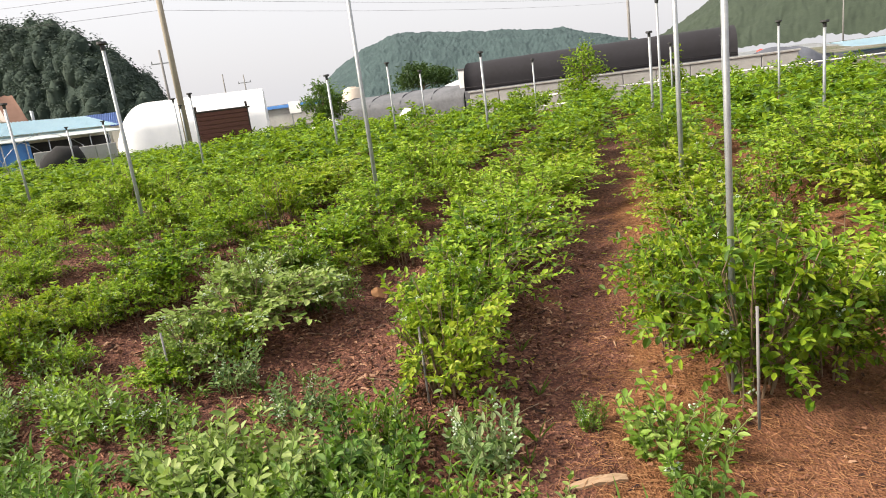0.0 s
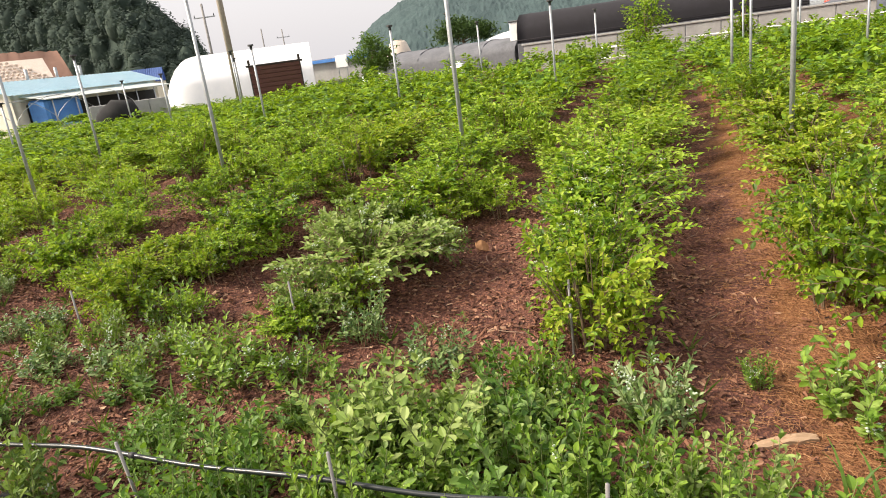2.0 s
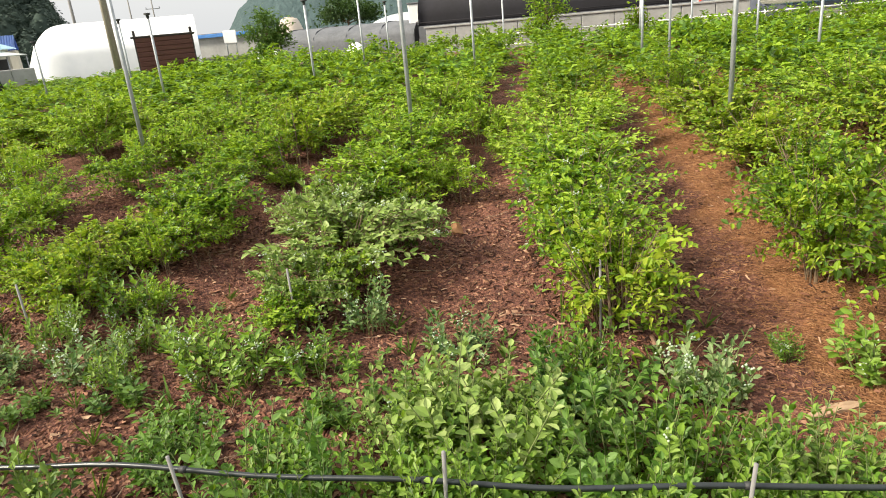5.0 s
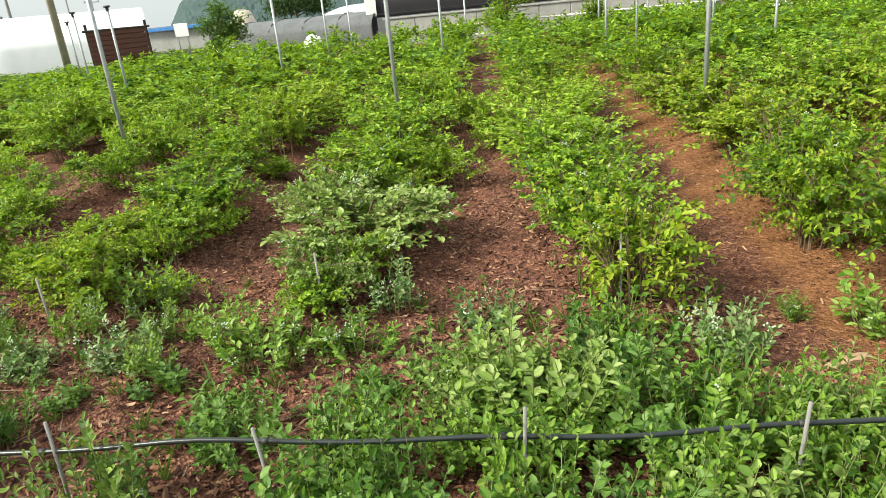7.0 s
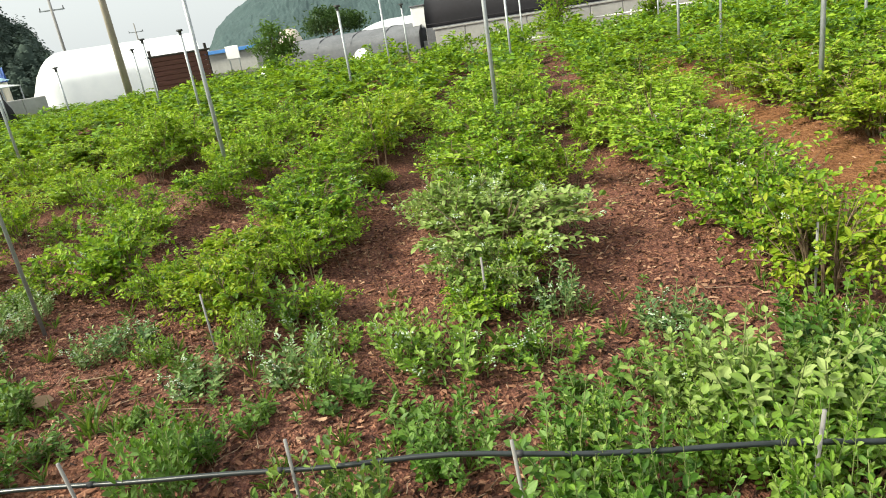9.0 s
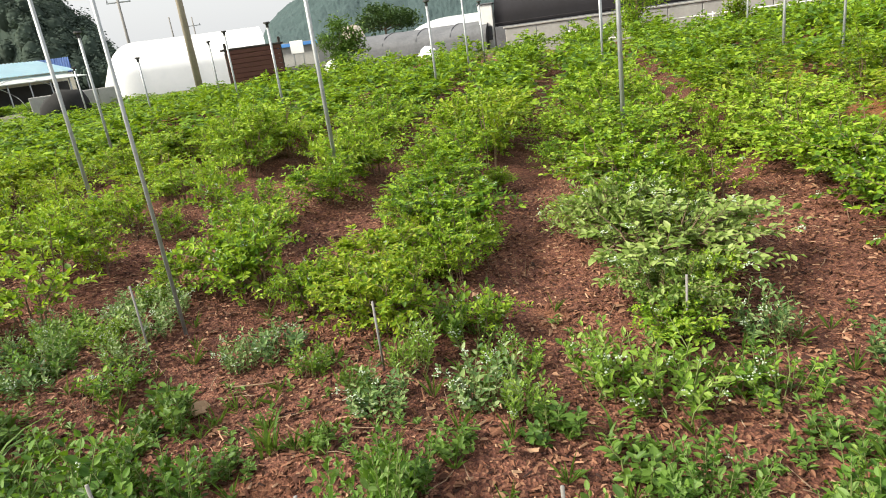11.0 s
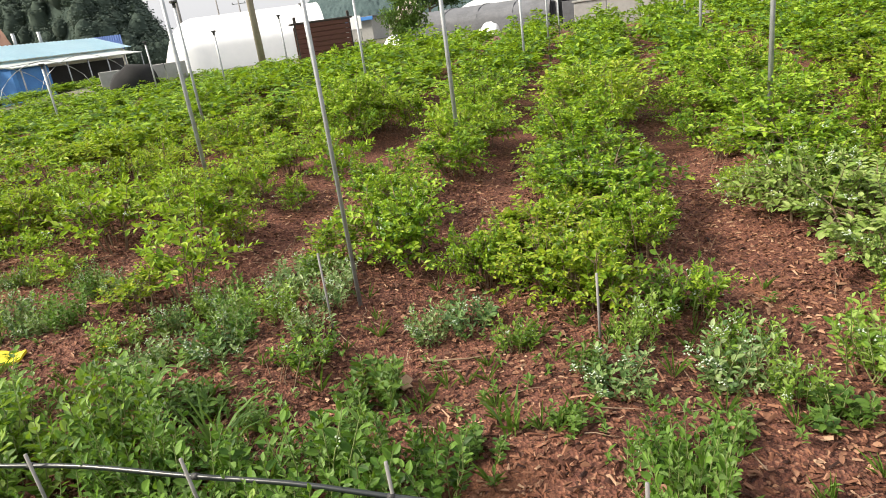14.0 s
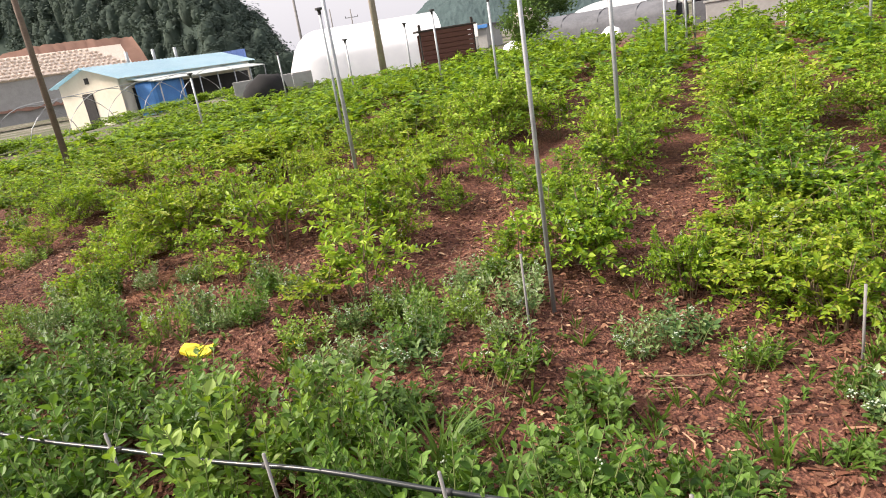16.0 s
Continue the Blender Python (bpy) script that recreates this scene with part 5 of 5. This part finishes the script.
def build_cottage():
    g0, g1 = Vector((*bearing2(-40.0, 40), 0)), Vector((*bearing2(-35.2, 37.4), 0))
    e1 = Vector((*bearing2(-25.4, 45.5), 0))
    wdir, ldir = (g1 - g0), (e1 - g1)
    W, L = wdir.length, ldir.length
    turn = math.degrees(math.atan2(ldir.y, ldir.x))
    ob = thing("cottage", (g1.x, g1.y, 0.1), "cream rendered cottage with a pale blue metal gable roof", "house", turn)
    W = abs(wdir.cross(ldir.normalized()).z)
    eave, ridge = 2.36, 3.02
    T = 0.2
    # walls: the long side is y = 0, the gable is x = 0
    part("wall", box_mesh("wall", (L, T, eave + 0.4), M_CREAM, (L / 2, T / 2, eave / 2 - 0.2), bevel=0.02), ob)
    part("wall", box_mesh("wall", (L, T, eave + 0.4), M_CREAM, (L / 2, W - T / 2, eave / 2 - 0.2), bevel=0.02), ob)
    for x0 in (0.0, L - T):
        bm = bmesh.new()
        shape = [(0.0, -0.4), (W, -0.4), (W, eave), (W / 2, ridge), (0.0, eave)]
        front = [bm.verts.new((x0 - 0.004, yy, zz)) for yy, zz in shape]
        back = [bm.verts.new((x0 + T, yy, zz)) for yy, zz in shape]
        bm.faces.new(front[::-1])
        bm.faces.new(back)
        for i in range(5):
            bm.faces.new((front[i], front[(i + 1) % 5], back[(i + 1) % 5], back[i]))
        part("gable_wall", finish("gable_wall", bm, M_CREAM), ob)
    part("door", box_mesh("door", (0.06, 0.72, 1.95), M_DARK, (-0.02, W * 0.55, 0.84)), ob, "dark open doorway")
    part("window", box_mesh("window", (0.06, 0.26, 0.3), M_DARK, (-0.02, W * 0.5, 2.42)), ob, "small dark gable window")
    for side in (0, 1):
        bm = bmesh.new()
        rise, run = ridge - eave, W / 2
        n = 40
        y0, y1 = (-0.45, W / 2) if side == 0 else (W + 0.45, W / 2)
        z0, z1 = eave - 0.45 * rise / run + 0.06, ridge + 0.06
        grid = []
        for j in range(2 * n + 1):
            xa = -0.35 + (L + 0.7) * j / (2 * n)
            rib = 0.035 if j % 2 else 0.0
            grid.append((bm.verts.new((xa, y0, z0 + rib)), bm.verts.new((xa, y1, z1 + rib))))
        for p, q in zip(grid, grid[1:]):
            bm.faces.new((p[0], q[0], q[1], p[1]))
        bmesh.ops.solidify(bm, geom=bm.faces[:], thickness=0.06)
        part("roof", finish("roof", bm, M_ROOF), ob, "pale blue ribbed metal roof")
    # lean-to along the long side
    part("lean_to_roof", box_mesh("lean_to_roof", (L * 0.88, 1.8, 0.05), M_SHEET, (L * 0.48, -0.95, eave - 0.32), Matrix.Rotation(radians(9), 4, "X")), ob, "pale sheet lean-to roof")
    for k in range(7):
        part("post", tube_mesh("post", [(L * (0.08 + 0.14 * k), -1.75, -0.3), (L * (0.08 + 0.14 * k), -1.75, eave - 0.5)], [0.04, 0.04], M_STEEL, 6), ob)
    # dark slab before the cream wall: the lean-to's shade as plain colour
    part("dark_recess", box_mesh("dark_recess", (L * 0.9, 0.05, 1.9), M_DARK, (L * 0.52, -0.03, 0.8)), ob, "dark slab painting the shade under the lean-to")
    tp = thing("tarp_stack", (0, 0, 0), "stack of goods under a blue tarpaulin", "tarpaulin")
    tp.matrix_basis = ob.matrix_basis @ pose(1.7, -0.95, 0.0)
    bm = bmesh.new()
    block(bm, (2.3, 1.3, 1.95), (0, 0, 0.95), None, 0.12)
    part("cover", finish("cover", bm, M_TARP), tp)
    for k, xx in enumerate((L * 0.72, L * 0.55, L * 0.36)):
        part("vent_pipe", tube_mesh("vent_pipe", [(xx, W * 0.7, ridge - 0.4), (xx, W * 0.7, ridge + 0.7)], [0.09, 0.09], M_STEEL, 8), ob)


build_cottage()


def build_blue_house():
    x, y = bearing2(-26.9, 56)
    ob = thing("blue_roof_house", (x, y, 0.75), "house behind with a bright blue ribbed roof", "house", 25)
    ob.scale = (0.8, 0.8, 0.8)
    part("wall", box_mesh("wall", (3.5, 4, 2.2), M_CREAM, (0, 0, 1.0)), ob)
    for side in (-1, 1):
        bm = bmesh.new()
        edge = [(bm.verts.new((-1.9 + 0.1 * k, side * 2.4, 2.15 + 0.05 * (k % 2))), bm.verts.new((-1.9 + 0.1 * k, 0.0, 3.4 + 0.05 * (k % 2)))) for k in range(38)]
        for p, q in zip(edge, edge[1:]):
            bm.faces.new((p[0], q[0], q[1], p[1]))
        bmesh.ops.solidify(bm, geom=bm.faces[:], thickness=0.06)
        part("roof", finish("roof", bm, M_BLUE_ROOF), ob, "blue ribbed roof")


build_blue_house()


def build_stone_bank():
    """A bank of pale stones set in rows below red clay, at the foot of the knoll."""
    rng = random.Random(11)
    a, b = Vector((*bearing2(-47, 84), 0)), Vector((*bearing2(-33.8, 87), 0))
    d = b - a
    L = d.length
    near = LAST.lerp(a, 0.8)
    bank = thing("stone_bank", (near.x, near.y, 0.34), "retaining bank of pale rounded stones under bare red clay", "retaining wall", math.degrees(math.atan2(d.y, d.x)), kind="structure")
    bank.scale = (0.8, 0.8, 0.8)
    v, f = [], []
    n, m = 60, 8
    for j in range(m):
        for i in range(n):
            t = j / (m - 1)
            top = 8.5 - 3.4 * max(0.0, 0.5 - i / n) ** 1.3 * 2 - 1.2 * max(0.0, i / n - 0.75)
            v.append(Vector((1.16 * L * i / (n - 1), t * 9 + rng.uniform(-0.2, 0.2), 1.5 + (top - 1.5) * t + rng.uniform(-0.12, 0.12))))
    f = [(j * n + i, j * n + i + 1, (j + 1) * n + i + 1, (j + 1) * n + i) for j in range(m - 1) for i in range(n - 1)]
    part("clay_slope", mesh_from("clay_slope", v, f, M_CLAY, True), bank, "bare red clay slope")
    meshes = []
    for k in range(4):
        bm = bmesh.new()
        bmesh.ops.create_icosphere(bm, subdivisions=1, radius=0.5)
        for vert in bm.verts:
            vert.co *= rng.uniform(0.8, 1.15)
            vert.co.y *= 0.6
            vert.co.z *= 0.72
        meshes.append(finish("stone", bm, M_STONE))
    for row in range(7):
        for i in range(int(L / 0.56) - row):
            ob = part("stone", meshes[rng.randrange(4)], bank)
            ob.location = (0.3 + i * 0.56 + (row % 2) * 0.28 + rng.uniform(-0.04, 0.04), 0.12 + row * 0.42, 4.85 + row * 0.36 + rng.uniform(-0.05, 0.05))
            k = rng.uniform(0.75, 1.1)
            ob.scale = (0.56 * k, 0.5, 0.46 * k)
            ob.rotation_euler = (0, rng.uniform(-0.4, 0.4), rng.uniform(-0.3, 0.3))
    bm = bmesh.new()
    block(bm, (L, 0.4, 3.6), (L / 2, 1.75, 5.85), Matrix.Rotation(radians(-49), 4, "X"))
    part("backing", finish("backing", bm, M_STONE), bank, "pale mortar behind the stones")
    part("footing", box_mesh("footing", (L, 1.0, 4.4), M_CONCRETE, (L / 2, 0.9, 2.4)), bank, "grey concrete footing")


build_stone_bank()


def build_yard():
    a, b = Vector((*bearing2(-27.0, 22.5), 0)), Vector((*bearing2(-20.6, 22.5), 0))
    d = b - a
    ob = thing("yard_wall", (a.x, a.y, 1.0), "low pale concrete yard wall", "wall", math.degrees(math.atan2(d.y, d.x)), kind="structure")
    L = d.length
    for k in range(4):
        part("wall_panel", box_mesh("wall_panel", (L / 4 - 0.01, 0.15, 1.3), M_CONCRETE, (L * (k + 0.5) / 4, 0, -0.2), bevel=0.015), ob)
    x, y = bearing2(-24.4, 21.6)
    tp = thing("covered_heap", (x, y, terrain(x, y)), "heap under a black plastic cover behind the yard wall", "heap", 20)
    bm = bmesh.new()
    bmesh.ops.create_icosphere(bm, subdivisions=3, radius=1.0)
    for vert in bm.verts:
        k = 1 + 0.32 * noise.noise(vert.co * 1.6) + 0.08 * noise.noise(vert.co * 6)
        vert.co = Vector((vert.co.x * 0.75 * k, vert.co.y * 0.55 * k, max(-0.2, vert.co.z * 0.92 * k)))
    part("cover", finish("cover", bm, M_BLACK, True), tp)
    # bent hoops of an uncovered tunnel beside the field
    fr = thing("pipe_frame", (0, 0, 0), "open frame of thin bent galvanised hoops beside the field", "pipe frame")
    for k in range(6):
        x0, y0 = bearing2(-45 + 2.7 * k, 21 + 1.6 * k)
        x1, y1 = bearing2(-38.5 + 2.7 * k, 22.5 + 1.6 * k)
        pts = []
        for j in range(13):
            t = j / 12
            x, y = x0 + (x1 - x0) * t, y0 + (y1 - y0) * t
            pts.append((x, y, terrain(x, y) + 1.25 * math.sin(math.pi * t) ** 0.6))
        part("hoop", tube_mesh("hoop", pts, [0.012] * 13, M_STEEL, 6), fr)
    a0, a1 = bearing2(-41.7, 21.7), bearing2(-28.2, 29.8)
    part("ridge_pipe", tube_mesh("ridge_pipe", [(*a0, terrain(*a0) + 1.26), (*a1, terrain(*a1) + 1.26)], [0.011, 0.011], M_STEEL, 6), fr)


build_yard()


# ---------------------------------------------------------------- small things in the mulch
def scrap(name, label, cat, x, y, size, mat, turn, tilt=(0, 0), z=0.01, seed=0):
    rng = random.Random(seed)
    ob = thing(name, (x, y, terrain(x, y) + z), label, cat, turn)
    ob.rotation_euler = (radians(tilt[0]), radians(tilt[1]), radians(turn))
    bm = bmesh.new()
    bmesh.ops.create_grid(bm, x_segments=6, y_segments=3, size=0.5)
    for v in bm.verts:
        edge = 1 - 0.35 * abs(v.co.x * 2) ** 2
        v.co = Vector((v.co.x * size[0], v.co.y * size[1] * edge + rng.uniform(-0.05, 0.05) * size[1], 0.15 * size[1] * math.sin(v.co.x * 5 + seed) + rng.uniform(-0.02, 0.02) * size[0]))
    bmesh.ops.solidify(bm, geom=bm.faces[:], thickness=size[2])
    part("piece", finish("piece", bm, mat), ob)


scrap("wood_piece", "weathered split piece of dry wood lying on the mulch", "wood", 0.58, 2.84, (0.25, 0.05, 0.02), M_DRYWOOD, 8, seed=1)
scrap("bark_piece", "orange-brown piece of bark standing in the furrow", "bark", -0.75, 5.57, (0.13, 0.09, 0.012), M_ORANGE, 40, (55, 20), 0.05, 2)
scrap("bark_piece", "brown slab of bark on the mulch", "bark", -4.37, 4.16, (0.14, 0.08, 0.012), M_DRYWOOD, 70, (40, 10), 0.03, 3)
scrap("yellow_bag", "crumpled yellow plastic bag on the mulch", "bag", -6.90, 4.83, (0.19, 0.13, 0.02), M_YELLOWBAG, 10, (8, 5), 0.04, 4)
scrap("yellow_bag", "small crumpled yellow plastic bag on the mulch", "bag", -6.28, 4.88, (0.13, 0.07, 0.015), M_YELLOWBAG, 35, (5, -6), 0.03, 5)


def arching_grass(s, r, blades, length, seed, label="clump of long arching green grass by the hose"):
    rng = random.Random(seed)
    x, y = place(s, r)
    ob = thing("grass_clump", (x, y, terrain(x, y) - 0.01), label, "grass", group="grass clumps")
    v, f = [], []
    for _ in range(blades):
        a, ln = rng.uniform(0, 6.28), length * rng.uniform(0.6, 1.1)
        d, side = Vector((math.cos(a), math.sin(a), 0)), Vector((-math.sin(a), math.cos(a), 0))
        bow = rng.uniform(0.25, 0.8)
        base = Vector((rng.gauss(0, 0.025), rng.gauss(0, 0.025), 0))
        n = len(v)
        for k in range(6):
            t = k / 5
            p = base + d * ln * bow * t * t + Vector((0, 0, ln * (t - 0.45 * bow * t * t * t)))
            w = 0.0085 * (1 - t) ** 0.6 + 0.0006
            v += [p - side * w, p + side * w + Vector((0, 0, 0.002))]
        f += [(n + 2 * k, n + 2 * k + 1, n + 2 * k + 3, n + 2 * k + 2) for k in range(5)]
    part("blade_tuft", mesh_from("blade_tuft", v, f, M_WEED), ob)["kind"] = "stuff"


for k, (s, r, n, ln) in enumerate(((-5.75, 2.42, 26, 0.42), (-5.45, 2.30, 20, 0.36), (-6.35, 2.35, 18, 0.36), (-0.52, 2.72, 4, 0.30), (-7.2, 2.5, 16, 0.34), (-4.55, 2.75, 10, 0.22), (-3.05, 2.85, 9, 0.18), (0.15, 2.5, 8, 0.28))):
    arching_grass(s, r, n, ln, 40 + k)


def twig(name, label, pts, radius, mat):
    ob = thing(name, (0, 0, 0), label, "twig")
    part("branch", tube_mesh("branch", pts, [radius * (1 - 0.55 * k / (len(pts) - 1)) for k in range(len(pts))], mat, 6), ob)


def on_soil(x, y, h):
    return (x, y, terrain(x, y) + h)


twig("bare_twig", "thin bare reddish twig arching over the furrow", [on_soil(-3.18, 4.35, 0.0), on_soil(-3.08, 4.45, 0.10), on_soil(-2.95, 4.58, 0.17), on_soil(-2.78, 4.66, 0.26)], 0.005, M_STEM)
twig("dead_branch", "grey dead branch leaning in the row", [on_soil(-2.55, 8.3, 0.0), on_soil(-2.62, 8.45, 0.3), on_soil(-2.75, 8.6, 0.42), on_soil(-2.9, 8.75, 0.5)], 0.008, M_FARPOLE)
twig("fallen_stick", "dry stick lying on the mulch", [on_soil(-4.3, 4.35, 0.01), on_soil(-4.05, 4.3, 0.02), on_soil(-3.8, 4.32, 0.012)], 0.006, M_STEM)


def build_dry_stalks():
    rng = random.Random(21)
    v, f = [], []
    for cx, cy in ((-4.95, 4.2), (-6.5, 5.6), (-5.2, 6.1), (-1.75, 7.2), (-2.6, 5.3)):
        for _ in range(11):
            x, y = cx + rng.gauss(0, 0.10), cy + rng.gauss(0, 0.10)
            a, ln = rng.uniform(0, 6.28), rng.uniform(0.08, 0.22)
            p = Vector(on_soil(x, y, -0.01))
            q = p + Vector((math.cos(a) * ln * 0.4, math.sin(a) * ln * 0.4, ln))
            tube(v, f, [p, p.lerp(q, 0.5) + Vector((0, 0, 0.01)), q], [0.0025, 0.002, 0.001], 3, False)
    tagged(new("dry_stalks", mesh_from("dry_stalks", v, f, M_STEM)), "thin dry brown stalks standing in the mulch", "stalks", kind="stuff")


build_dry_stalks()


def build_pot():
    x, y = place(-3.03, 1.93)
    ob = thing("nursery_pot", (x, y, terrain(x, y)), "black plastic nursery pot under the hose", "pot")
    prof = [(0.05, 0.0), (0.066, 0.11), (0.072, 0.112), (0.072, 0.125), (0.062, 0.125), (0.055, 0.05)]
    v, f, n = [], [], 18
    for rad, z in prof:
        v += [Vector((math.cos(6.2832 * k / n) * rad, math.sin(6.2832 * k / n) * rad, z)) for k in range(n)]
    for j in range(len(prof) - 1):
        f += [(j * n + k, j * n + (k + 1) % n, (j + 1) * n + (k + 1) % n, (j + 1) * n + k) for k in range(n)]
    f.append(tuple(reversed(range(n))))
    f.append(tuple((len(prof) - 1) * n + k for k in range(n)))
    part("body", mesh_from("body", v, f, M_CAP, True), ob)


build_pot()
